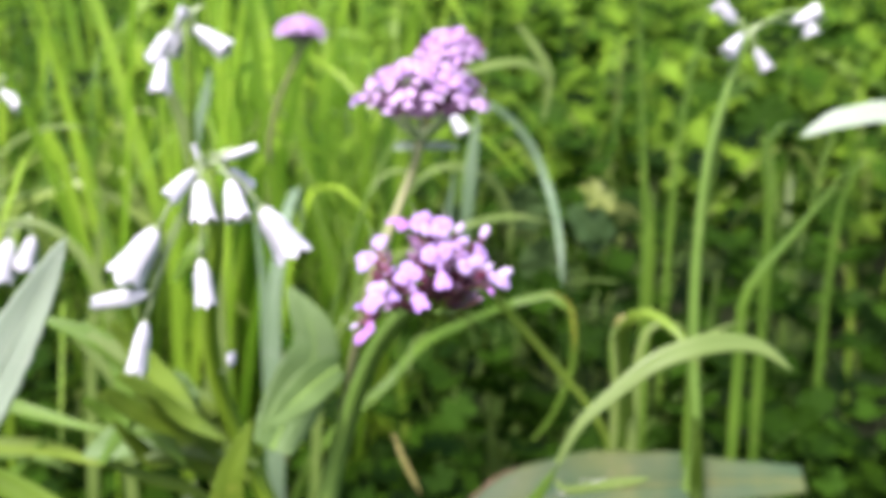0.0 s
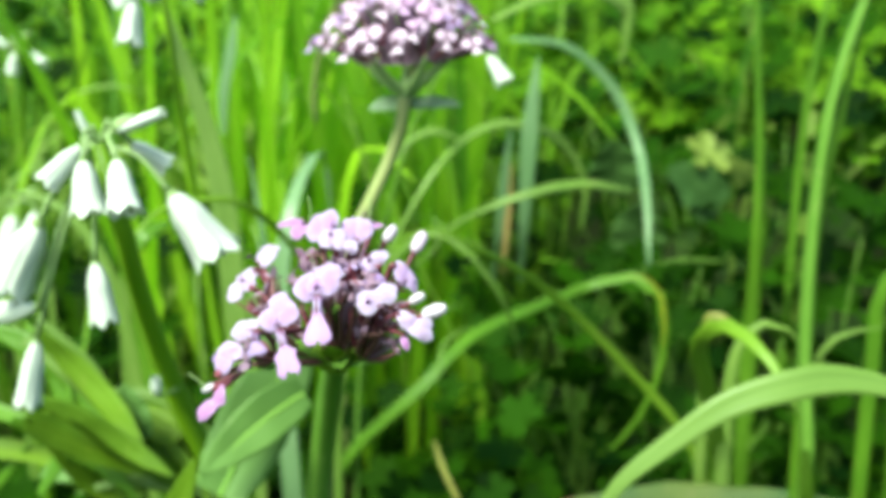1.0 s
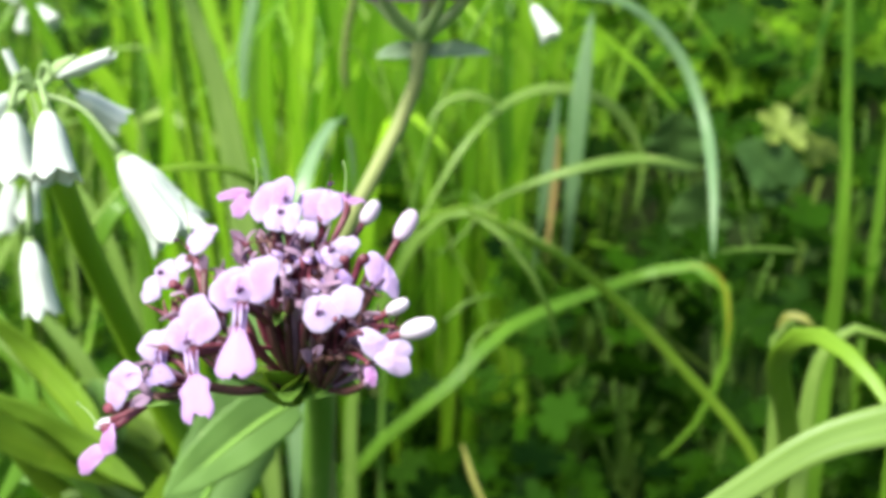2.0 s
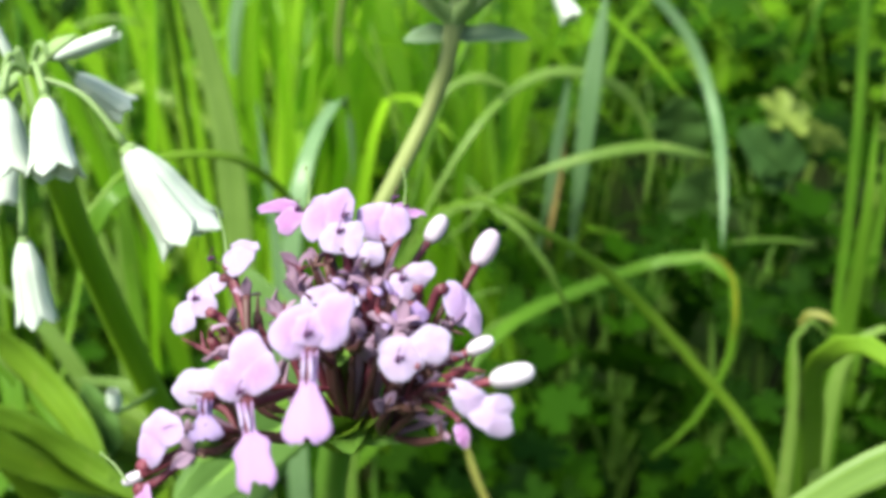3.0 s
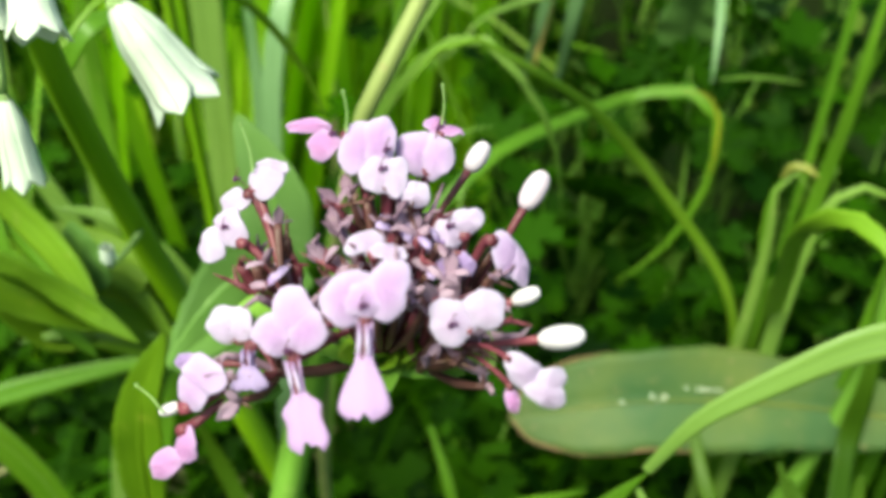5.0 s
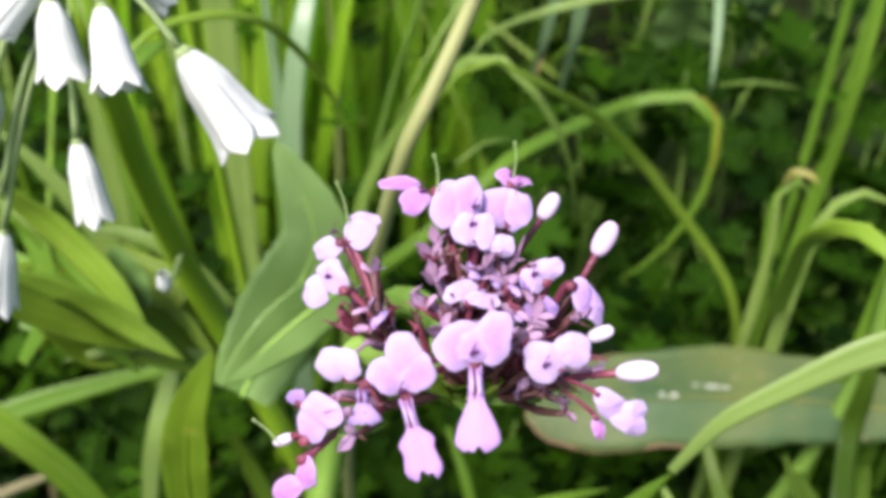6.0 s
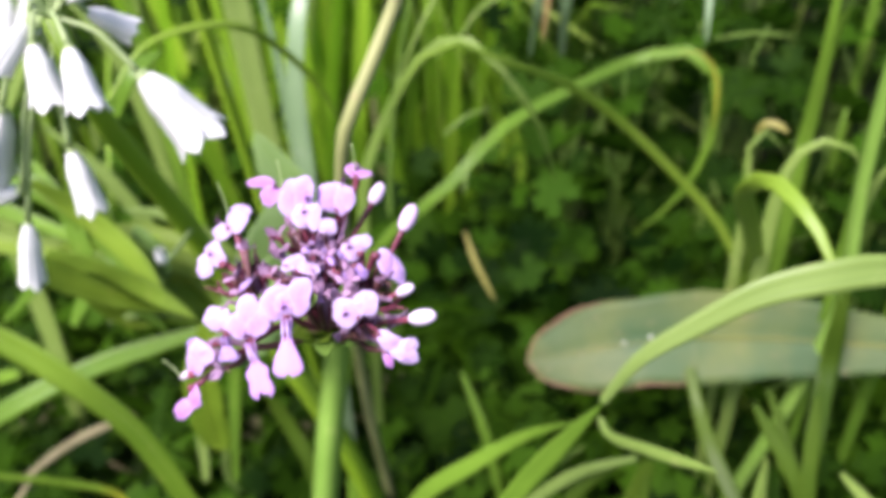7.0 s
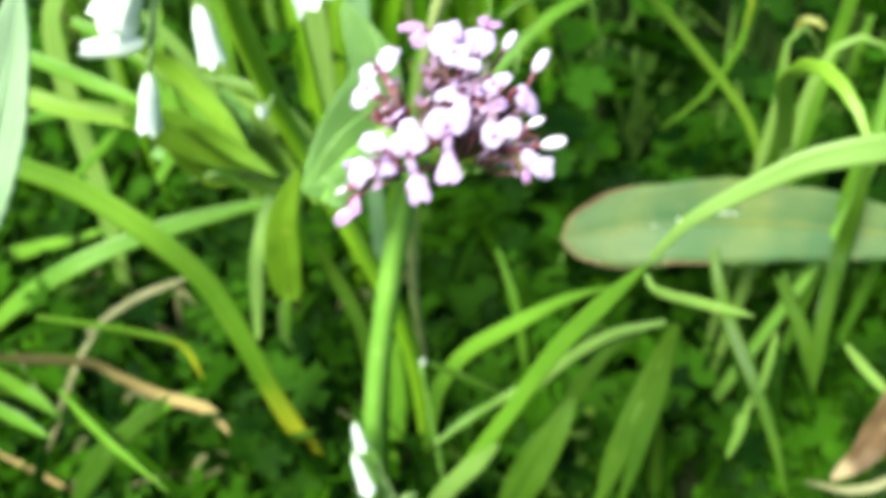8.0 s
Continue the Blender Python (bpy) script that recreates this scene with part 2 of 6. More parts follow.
def part(name, buf, material, parent=None, label=""):
    """Links a mesh as one object under a thing or a part."""
    data = buf.mesh(name, material) if isinstance(buf, Buf) else buf
    ob = new(name, data)
    ob.parent = parent
    if label:
        ob["label"] = label
    return ob


def thing(name, where, label, category, group="", kind=""):
    ob = new(name)
    ob.empty_display_size = 0.01
    ob.location = where
    return tagged(ob, label, category, group, kind)


def spline(points, n):
    """A smooth line through the points, even where their spacing is uneven."""
    p = [Vector(q) for q in points]
    p = [2 * p[0] - p[1], *p, 2 * p[-1] - p[-2]]
    knots = [0.0]
    for a, b in zip(p, p[1:]):
        knots.append(knots[-1] + max((b - a).length, 1e-7) ** 0.5)
    lengths = [0.0]
    for a, b in zip(p[1:-2], p[2:-1]):
        lengths.append(lengths[-1] + (b - a).length)
    res, k = [], 0
    for i in range(n + 1):
        want = lengths[-1] * i / n
        while k < len(lengths) - 2 and want > lengths[k + 1]:
            k += 1
        u = (want - lengths[k]) / max(lengths[k + 1] - lengths[k], 1e-9)
        k0, k1, k2, k3 = knots[k:k + 4]
        t = k1 + (k2 - k1) * min(max(u, 0), 1)
        a0, a1, a2, a3 = p[k:k + 4]
        b0 = a0 * ((k1 - t) / (k1 - k0)) + a1 * ((t - k0) / (k1 - k0))
        b1 = a1 * ((k2 - t) / (k2 - k1)) + a2 * ((t - k1) / (k2 - k1))
        b2 = a2 * ((k3 - t) / (k3 - k2)) + a3 * ((t - k2) / (k3 - k2))
        c0 = b0 * ((k2 - t) / (k2 - k0)) + b1 * ((t - k0) / (k2 - k0))
        c1 = b1 * ((k3 - t) / (k3 - k1)) + b2 * ((t - k1) / (k3 - k1))
        res.append(c0 * ((k2 - t) / (k2 - k1)) + c1 * ((t - k1) / (k2 - k1)))
    return res


def tangents(line):
    return [(line[min(i + 1, len(line) - 1)] - line[max(i - 1, 0)]).normalized() for i in range(len(line))]


def tube(buf, points, radii, n=12, sides=8, flat=1.0, ribs=0.0):
    """A round, tapering stem through the points."""
    line = spline(points, n)
    tg = tangents(line)
    side = tg[0].orthogonal().normalized()
    rows = []
    for i, (q, d) in enumerate(zip(line, tg)):
        side = (side - d * side.dot(d)).normalized()
        up = d.cross(side)
        s = i / n * (len(radii) - 1)
        k = min(int(s), len(radii) - 2)
        r = radii[k] + (radii[k + 1] - radii[k]) * (s - k)
        rows.append([q + (side * math.cos(a) + up * math.sin(a) * flat) * r * (1 + ribs * math.cos(3 * a))
                     for a in (2 * math.pi * j / sides for j in range(sides))])
    buf.grid(rows, closed=True)
    for row, q in ((rows[0], line[0]), (rows[-1], line[-1])):
        b = len(buf.v)
        buf.v.append(tuple(q))
        buf.uv.append((0.5, 0.5))
        first = b - len(rows[0]) * len(rows) if row is rows[0] else b - len(rows[0])
        if row is rows[0]:
            first = b - len(rows[0]) * len(rows)
        else:
            first = b - 1 - len(rows[0])
        for j in range(sides):
            buf.f.append((first + j, first + (j + 1) % sides, b))
    return line


def strap(buf, points, width, n=16, facing=(0, -0.9, 0.45), turn=0.0, keel=0.22, thick=0.00035, base=0.45, tip=0.35, solid=True, wave=0.0, k=5):
    """A long leaf: keeled, thick in the middle, narrowing to its tip."""
    line = spline(points, n)
    tg = tangents(line)
    up, low = [], []
    f = Vector(facing)
    for i, (q, d) in enumerate(zip(line, tg)):
        s = i / n
        side = d.cross(f)
        if side.length < 0.05:
            side = d.orthogonal()
        side.normalize()
        nor = side.cross(d).normalized()
        if turn:
            r = Matrix.Rotation(radians(turn) * s, 3, d)
            side, nor = r @ side, r @ nor
        w = width * 0.5 * min(1, base + (1 - base) * s / (0.3 if base > 0.3 else 0.6)) * (min(1, (1 - s) / tip) ** 0.6 if s > 1 - tip else 1)
        w = max(w, width * 0.02)
        a, b = [], []
        for j in range(k):
            u = j / (k - 1) * 2 - 1
            lift = keel * w * (abs(u) - 0.4) + wave * w * math.sin(s * 23 + u * 2)
            c = q + side * (u * w) + nor * lift
            h = thick * (1 - u * u) + 0.00002
            a.append(c + nor * h)
            b.append(c - nor * h)
        up.append(a)
        low.append(b)
    if solid:
        buf.grid([a + b[::-1] for a, b in zip(up, low)], closed=True)
    else:
        buf.grid(up)
    return line


def oval_leaf(buf, points, width, n=14, k=9, facing=(0, -0.6, 0.8), cup=0.15, wave=0.08, thick=0.0004, shape=0.75, blunt=False):
    """A broad leaf with a sunken midrib, uneven margin and quilted veins."""
    line = spline(points, n)
    tg = tangents(line)
    f = Vector(facing)
    up, low = [], []
    for i, (q, d) in enumerate(zip(line, tg)):
        s = i / n
        side = d.cross(f).normalized()
        nor = side.cross(d).normalized()
        w = width * 0.5 * (math.sin(math.pi * min(1, (0.1 + 0.9 * s)) ** shape) ** 0.7 + 0.02) * (1 + 0.03 * math.sin(i * 2.1))
        if blunt:
            w = width * 0.5 * (0.35 + 0.65 * min(1, s / 0.5)) * (max(0.0, 1 - max(0, (s - 0.72) / 0.28) ** 2.2) ** 0.5 + 0.01) * (1 + 0.015 * math.sin(i * 2.1) + 0.04 * math.sin(i * 0.75))
        a, b = [], []
        for j in range(k):
            u = j / (k - 1) * 2 - 1
            lift = cup * w * u * u + wave * w * math.sin(s * 17 + (2 if u > 0 else 0)) * abs(u) - 0.08 * w * math.exp(-(u * 6) ** 2)
            c = q + side * (u * w) + nor * lift
            h = thick * (1 - 0.7 * u * u)
            a.append(c + nor * h)
            b.append(c - nor * h)
        up.append(a)
        low.append(b)
    buf.grid([a + b[::-1] for a, b in zip(up, low)], closed=True)
    return line


def ellipsoid(buf, centre, axis, length, radius, n=8, sides=8, blunt=0.75):
    axis = Vector(axis).normalized()
    side = axis.orthogonal().normalized()
    up = axis.cross(side)
    rows = []
    for i in range(n + 1):
        a = math.pi * i / n
        z, r = -math.cos(a) * length / 2, max(math.sin(a), 0.02) ** blunt * radius
        rows.append([Vector(centre) + axis * z + (side * math.cos(b) + up * math.sin(b)) * r for b in (2 * math.pi * j / sides for j in range(sides))])
    buf.grid(rows, closed=True)


# ---- ground ----
def lie(x, y):
    """Height of the ground: nearly level round the flowers, a low bank behind."""
    bank = 0.21 * (1 + math.tanh((y - 1.25) / 0.3))
    far = 0.25 * max(0.0, y - 2.0) ** 0.8 if y > 2 else 0.0
    return bank + min(far, 9) + 0.012 * noise.noise((x * 6, y * 6, 0)) - 0.006


ground_buf = Buf()
xs = [-3000, -800, -200, -60, -20, -8, -4, -2.5] + [-1.8 + 0.06 * i for i in range(61)] + [2.5, 4, 8, 20, 60, 200, 800, 3000]
ys = [-3000, -800, -200, -60, -20, -8, -3, -1.5, -0.8] + [-0.4 + 0.06 * i for i in range(46)] + [2.6, 3.2, 5, 9, 20, 60, 200, 800, 3000]
ground_buf.grid([[(x, y, lie(x, y)) for x in xs] for y in ys])
ground = part("ground", ground_buf, SOIL)
tagged(ground, "dark mossy soil under the plants", "ground", kind="structure")


# ---- plants that nobody could count ----
rng = random.Random(7)


def rough_blade(buf, foot, height, lean, width, droop, n=7):
    a = rng.uniform(0, 2 * math.pi)
    out = Vector((math.cos(a), math.sin(a), 0)) * lean
    p = [Vector(foot), Vector(foot) + out * 0.25 + Vector((0, 0, height * 0.5)), Vector(foot) + out * 0.7 + Vector((0, 0, height * (1 - droop * 0.3))),
         Vector(foot) + out * (1 + droop) + Vector((0, 0, height * (1 - droop)))]
    b = rng.uniform(0, 2 * math.pi)
    strap(buf, p, width, n, (math.cos(b), math.sin(b) - 0.6, 0.3), rng.uniform(-60, 60), 0.2, 0, 0.6, 0.6, solid=False, k=3)


def leaf_clump(x, y, count, tall, spread):
    """Upright strap leaves out of one root."""
    foot = Vector((x, y, lie(x, y)))
    clump = thing("leaf_clump", foot, "clump of tall bright green upright strap leaves", "leaves", "tall leaf clumps")
    for i in range(count):
        buf = Buf()
        q = (rng.gauss(0, spread), rng.gauss(0, spread), 0)
        rough_blade(buf, q, tall * rng.uniform(0.6, 1.1), rng.uniform(0.03, 0.17), rng.uniform(0.007, 0.014), rng.uniform(0, 0.45) * (0.3 if y < 0.55 else 1), 11)
        part("leaf", buf, STAND, clump)


for x, y, count, tall in [(-0.13, 0.52, 8, 0.42), (-0.08, 0.58, 8, 0.46), (-0.18, 0.6, 9, 0.48), (-0.12, 0.68, 9, 0.5), (-0.05, 0.68, 7, 0.46), (-0.15, 0.62, 7, 0.47),
                          (-0.22, 0.7, 6, 0.48), (-0.17, 0.77, 9, 0.52), (-0.08, 0.82, 8, 0.52), (-0.3, 0.86, 7, 0.5), (-0.42, 0.8, 5, 0.45)]:
    leaf_clump(x, y, count + 2, tall, 0.024)

meadow = Buf()
for i in range(2600):
    y = 0.58 + 1.28 * rng.random() ** 1.3
    x = rng.uniform(-0.35 - y * 0.7, 0.3 + y * 0.7)
    dens = (0.05 if y < 1.0 else 0.4) * (y > 0.7) if x > -0.02 + (y - 0.4) * 0.1 else 0.7
    if rng.random() > dens:
        continue
    rough_blade(meadow, (x, y, lie(x, y)), rng.uniform(0.12, 0.4), rng.uniform(0.02, 0.16), rng.uniform(0.0025, 0.007), rng.uniform(0, 0.5))
cover = Buf()
for i in range(420):
    x, y = rng.uniform(-0.3, 0.3), rng.uniform(0.05, 0.45)
    rough_blade(cover, (x, y, lie(x, y)), rng.uniform(0.03, 0.09), rng.uniform(0.03, 0.11), rng.uniform(0.003, 0.0065), rng.uniform(0, 0.7), 9)
for i in range(2400):
    x, y = rng.uniform(-1.3, 1.3), rng.uniform(-1.0, 0.9)
    if abs(x - 0.02) < 0.32 + max(0.0, y) * 0.7 and y > -0.12:
        continue
    rough_blade(meadow, (x, y, lie(x, y)), rng.uniform(0.05, 0.17), rng.uniform(0.02, 0.12), rng.uniform(0.003, 0.007), rng.uniform(0, 0.6), 6)
far_rng = random.Random(77)
for i in range(9000):
    a, d = far_rng.uniform(0, 2 * math.pi), 0.95 + abs(far_rng.gauss(0, 1.5))
    x, y = d * math.cos(a), 0.3 + d * math.sin(a)
    if y > 0.5 and abs(x) < 0.35 + 0.75 * y and y < 2.0:
        continue
    rough_blade(meadow, (x, y, lie(x, y)), far_rng.uniform(0.06, 0.2), far_rng.uniform(0.03, 0.14), far_rng.uniform(0.005, 0.014), far_rng.uniform(0, 0.6), 4)
wisps = Buf()
for i in range(110):
    x, y = rng.uniform(-0.45, 0.5), rng.uniform(0.58, 0.95)
    if (x > 0.04 and rng.random() < 0.75) or (x > -0.12 and y < 0.74):
        continue
    rough_blade(wisps, (x, y, lie(x, y)), rng.uniform(0.2, 0.36), rng.uniform(0.06, 0.18), rng.uniform(0.003, 0.006), rng.uniform(0.4, 0.95), 12)
rng = random.Random(21)
for i in range(46):
    x, y = rng.uniform(-0.6, -0.19), rng.uniform(0.48, 0.95)
    rough_blade(wisps, (x, y, lie(x, y)), rng.uniform(0.2, 0.36), rng.uniform(0.06, 0.2), rng.uniform(0.004, 0.009), rng.uniform(0.3, 0.95), 12)
for i in range(14):
    x, y = rng.uniform(0.1, 0.65), rng.uniform(0.72, 1.05)
    rough_blade(wisps, (x, y, lie(x, y)), rng.uniform(0.22, 0.4), rng.uniform(0.05, 0.16), rng.uniform(0.003, 0.0065), rng.uniform(0.2, 0.9), 12)
litter, dry_rng = Buf(), random.Random(31)
for i in range(70):
    x, y = dry_rng.uniform(-0.27, -0.03), dry_rng.uniform(0.2, 0.4)
    a, long = dry_rng.uniform(-0.9, 0.9), dry_rng.uniform(0.02, 0.055)
    foot, out = Vector((x, y, lie(x, y) + 0.004)), Vector((math.cos(a), math.sin(a), 0)) * long
    strap(litter, [foot, foot + out * 0.5 + Vector((0, 0, dry_rng.uniform(0.01, 0.04))), foot + out + Vector((0, 0, dry_rng.uniform(0.0, 0.03)))], dry_rng.uniform(0.0012, 0.003), 8, solid=False, k=3)
tagged(part("dry_litter", litter, DRY_GREY), "thin weathered straws lying among the low leaves", "straw", kind="stuff")
rng = random.Random(8)
tagged(part("arching_grass", wisps, WISP), "thin pale green grass arching over", "grass", kind="stuff")
tagged(part("meadow_grass", meadow, MEADOW), "mixed fine green meadow grass behind the flowers", "grass", kind="stuff")


def lobed_leaf(buf, centre, normal, size, lobes=5, depth=0.45, twist=0.0, cup=0.12):
    """A palmate leaf cut into toothed lobes."""
    nor = Vector(normal).normalized()
    side = nor.orthogonal().normalized()
    up = nor.cross(side)
    c = Vector(centre)
    base = len(buf.v)
    m = lobes * 4 + 1
    buf.v.append(tuple(c))
    buf.uv.append((0.5, 0.5))
    for j in range(m):
        s = j / (m - 1)
        a = twist + (s - 0.5) * 2 * math.pi * 0.86
        lobe = abs(math.sin(math.pi * lobes * s))
        r = size * 0.5 * (1 - depth + depth * lobe ** 0.7) * (0.75 + 0.25 * math.cos((s - 0.5) * 3)) * (1 + 0.1 * ((j % 2) * 2 - 1))
        q = c + (side * math.cos(a) + up * math.sin(a)) * r + nor * (cup * r * (lobe - 0.4) + cup * 0.8 * r)
        buf.v.append(tuple(q))
        buf.uv.append((s, 1))
    for j in range(m - 1):
        buf.f.append((base, base + 1 + j, base + 2 + j))


def up_normal(tilt):
    return (rng.gauss(0, tilt), rng.gauss(-0.35, tilt), 1)


herbs = Buf()
for i in range(4600):
    y = 0.42 + 1.3 * rng.random() ** 1.2
    x = rng.uniform(-0.3 - y * 0.5, 0.35 + y * 0.7)
    if -0.2 < x < -0.02 and rng.random() < 0.6:
        continue
    top = min(0.34, 0.12 + 0.48 * max(0, y - 0.42))
    z = lie(x, y) + top * rng.random() ** 0.8
    lobed_leaf(herbs, (x, y, z), up_normal(0.5), rng.uniform(0.015, 0.03) if y < 0.56 else rng.uniform(0.018, 0.046), rng.choice((5, 5, 7)), rng.uniform(0.2, 0.45), rng.uniform(0, 6))
bank = Buf()
for i in range(5200):
    x, y = rng.uniform(-1.1, 1.4), rng.uniform(1.08, 1.9)
    if i > 4200:
        x, y = rng.gauss(0.1, 1.5), rng.gauss(1.7, 0.5)
        if y < 0.8 or (abs(x) < 1.2 and y < 1.6):
            continue
    edge = max(0.0, abs(x - 0.15) - 0.85) / 0.4
    x += (x - 0.15) * edge * (0.35 + 0.7 * noise.noise((x * 4, y * 4, 1.0)))
    y += max(0.0, 1.25 - y) * 0.8 * noise.noise((x * 3, 0.0, 5.0)) + max(0.0, y - 1.6) * (0.4 + 1.5 * noise.noise((x * 3, y * 3, 7.0)))
    lobed_leaf(bank, (x, y, lie(x, y) + 0.16 * rng.random()), (rng.gauss(0, 0.4), rng.gauss(-0.9, 0.4), 1), rng.uniform(0.03, 0.075), rng.choice((5, 5, 7)), rng.uniform(0.2, 0.45), rng.uniform(0, 6))
tagged(part("bank_herbs", bank, BANK_HERB_SUNLIT), "leafy herbs covering the bank behind, green lightened for sunlight", "herbs", kind="stuff")
tagged(part("herb_leaves", herbs, HERB_SHADED), "dense lobed herb leaves, their green darkened for shade", "herbs", kind="stuff")

def herb_leaf_mesh(name, lobes, depth, seed):
    """One palmate leaf of unit width on its stalk: the blade's centre at the origin, lobes toothed, veins sunk."""
    r = random.Random(seed)
    b = Buf()
    m = lobes * 8 + 1
    rows = []
    for ring in (0.04, 0.3, 0.6, 0.85, 1.0):
        row = []
        for j in range(m):
            s = j / (m - 1)
            a = (s - 0.5) * 2 * math.pi * 0.88 + math.pi / 2
            lobe = abs(math.sin(math.pi * lobes * s)) ** 0.6
            out = 1 - depth * (1 - lobe) * ring
            out *= 0.8 + 0.2 * math.cos((s - 0.5) * 3) + (0.05 * ((j % 2) * 2 - 1) if ring == 1.0 else 0)
            q = 0.5 * ring * out
            h = 0.06 * ring * ring + 0.05 * (1 - lobe) * ring - 0.03 * ring * math.sin(a * 2 + seed)
            row.append((math.cos(a) * q, math.sin(a) * q, h))
        rows.append(row)
    b.grid(rows)
    return b.mesh(name, HERB_ONE_SHADED)


# Very dark leaf colour that carries the shade between the plants.
HERB_ONE_SHADED = leaf_material("single herb leaf", (0.003463, 0.01632, 0.000457), (0.02147, 0.06691, 0.001523), (0.03463, 0.0816, 0.003961), 0.6, 0.35, 60, 0, spec=0.05)
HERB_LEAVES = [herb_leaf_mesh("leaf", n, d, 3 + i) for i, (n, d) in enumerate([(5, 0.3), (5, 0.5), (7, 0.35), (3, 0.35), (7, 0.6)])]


def herb_plant(x, y, count, tall, size, spread, kinds):
    """A low herb: lobed leaves, each on its own stalk."""
    foot = Vector((x, y, lie(x, y)))
    herb = thing("herb_plant", foot, "low herb with lobed toothed leaves, shade darkening its green", "herb", "low lobed herbs")
    for i in range(count):
        a, d = rng.uniform(0, 2 * math.pi), spread * math.sqrt(rng.random())
        q = Vector((math.cos(a) * d, math.sin(a) * d * 0.8, tall * rng.uniform(0.45, 1.0)))
        b = Buf()
        tube(b, [(0, 0, 0), (q.x * 0.4, q.y * 0.4, q.z * 0.7), q], [0.0007, 0.0006, 0.0004], 6, 5)
        stalk = part("leaf_stalk", b, STEM, herb)
        leaf = part("leaf", HERB_LEAVES[rng.choice(kinds)], None, stalk)
        k = size * rng.uniform(0.7, 1.25)
        leaf.matrix_basis = Matrix.LocRotScale(q, Euler((rng.gauss(0.45, 0.3), rng.gauss(0, 0.3), rng.uniform(0, 6.3))), (k, k, k))


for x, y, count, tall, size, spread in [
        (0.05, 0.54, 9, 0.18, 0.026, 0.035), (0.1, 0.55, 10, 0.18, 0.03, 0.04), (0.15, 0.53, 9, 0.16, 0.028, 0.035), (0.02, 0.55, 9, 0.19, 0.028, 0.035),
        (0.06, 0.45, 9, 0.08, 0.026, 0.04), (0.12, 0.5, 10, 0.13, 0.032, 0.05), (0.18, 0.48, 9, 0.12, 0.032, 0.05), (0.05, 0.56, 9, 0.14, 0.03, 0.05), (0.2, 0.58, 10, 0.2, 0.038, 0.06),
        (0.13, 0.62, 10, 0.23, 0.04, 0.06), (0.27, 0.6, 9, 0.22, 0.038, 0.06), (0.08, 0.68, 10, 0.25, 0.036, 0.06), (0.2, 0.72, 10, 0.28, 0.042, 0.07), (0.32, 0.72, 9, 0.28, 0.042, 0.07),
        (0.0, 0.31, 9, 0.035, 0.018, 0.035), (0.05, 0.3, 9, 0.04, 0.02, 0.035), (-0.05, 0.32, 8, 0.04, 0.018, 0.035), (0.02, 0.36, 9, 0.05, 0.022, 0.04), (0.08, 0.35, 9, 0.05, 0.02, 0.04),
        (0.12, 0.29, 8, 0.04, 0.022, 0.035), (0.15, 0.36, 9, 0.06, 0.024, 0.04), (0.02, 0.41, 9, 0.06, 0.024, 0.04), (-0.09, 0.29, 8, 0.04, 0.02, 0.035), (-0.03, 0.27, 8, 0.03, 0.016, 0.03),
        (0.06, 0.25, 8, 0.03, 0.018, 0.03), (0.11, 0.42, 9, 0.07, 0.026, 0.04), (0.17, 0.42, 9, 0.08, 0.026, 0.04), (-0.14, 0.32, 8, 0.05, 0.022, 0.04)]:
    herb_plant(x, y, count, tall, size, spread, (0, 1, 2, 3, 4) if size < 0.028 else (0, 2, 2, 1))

yellow_herb = thing("herb_plant", (0.133, 0.604, 0.0), "yellowing lobed herb leaf on a tall stalk", "herb", "low lobed herbs")
yb = Buf()
tube(yb, [(0.0, 0.0, 0.0), (-0.004, 0.0, 0.12), (0.0, 0.0, 0.225)], [0.001, 0.0008, 0.0005], 8, 5)
yellow_stalk = part("leaf_stalk", yb, STEM, yellow_herb)
for dx, dz, k, turn in [(-0.006, 0.228, 0.034, 0.4), (0.014, 0.216, 0.03, 2.2), (0.002, 0.246, 0.018, 4.0)]:
    yb = herb_leaf_mesh("leaf", 5, 0.45, int(turn * 10))
    yb.materials[0] = YELLOW_HERB
    part("leaf", yb, None, yellow_stalk, "yellow-green leaf").matrix_basis = Matrix.LocRotScale((dx, 0, dz), Euler((0.9, 0.2, turn)), (k, k, k))

for i in range(11000):
    x, y = rng.uniform(-0.36, 0.4), rng.uniform(0.08, 0.62)
    patch = noise.noise((x * 22, y * 22, 3.0))
    if patch < rng.uniform(-0.5, 0.1) or noise.noise((x * 30, y * 30, 9.0)) > rng.uniform(0.12, 0.4):
        continue
    z = lie(x, y) + (0.03 + 0.04 * max(0.0, patch)) * rng.random() + (0.03 * rng.random() if y > 0.3 else 0)
    lobed_leaf(cover, (x, y, z), up_normal(0.4), 0.009 + 0.026 * rng.random() ** 1.6, rng.choice((3, 5, 5)), rng.uniform(0.3, 0.55), rng.uniform(0, 6))
tagged(part("ground_cover", cover, COVER_SHADED), "low carpet of small lobed leaves, green deepened for shade", "ground cover", kind="stuff")


# ---- single blades of grass ----
BLADE_LABELS = {"grass blade green": "long green grass blade bending over", "grass blade light green": "broad light green arching grass blade",
                "grass blade pale green": "thin pale green curved grass blade", "grass blade blue green": "blue-green upright grass blade",
                "grass blade dark shaded green": "low grass blade, dark green with shade in its colour", "grass blade yellowed": "yellowed withering grass blade",
                "dry grass straw": "dry straw-brown grass blade", "half dry grass": "half-dry drooping grass tip",
                "grass blade bright green": "bright green arching grass blade", "weathered dry grass": "greyish weathered dry grass stalk", "grass blade yellowing towards its end": "broad green grass blade yellowing towards one end"}


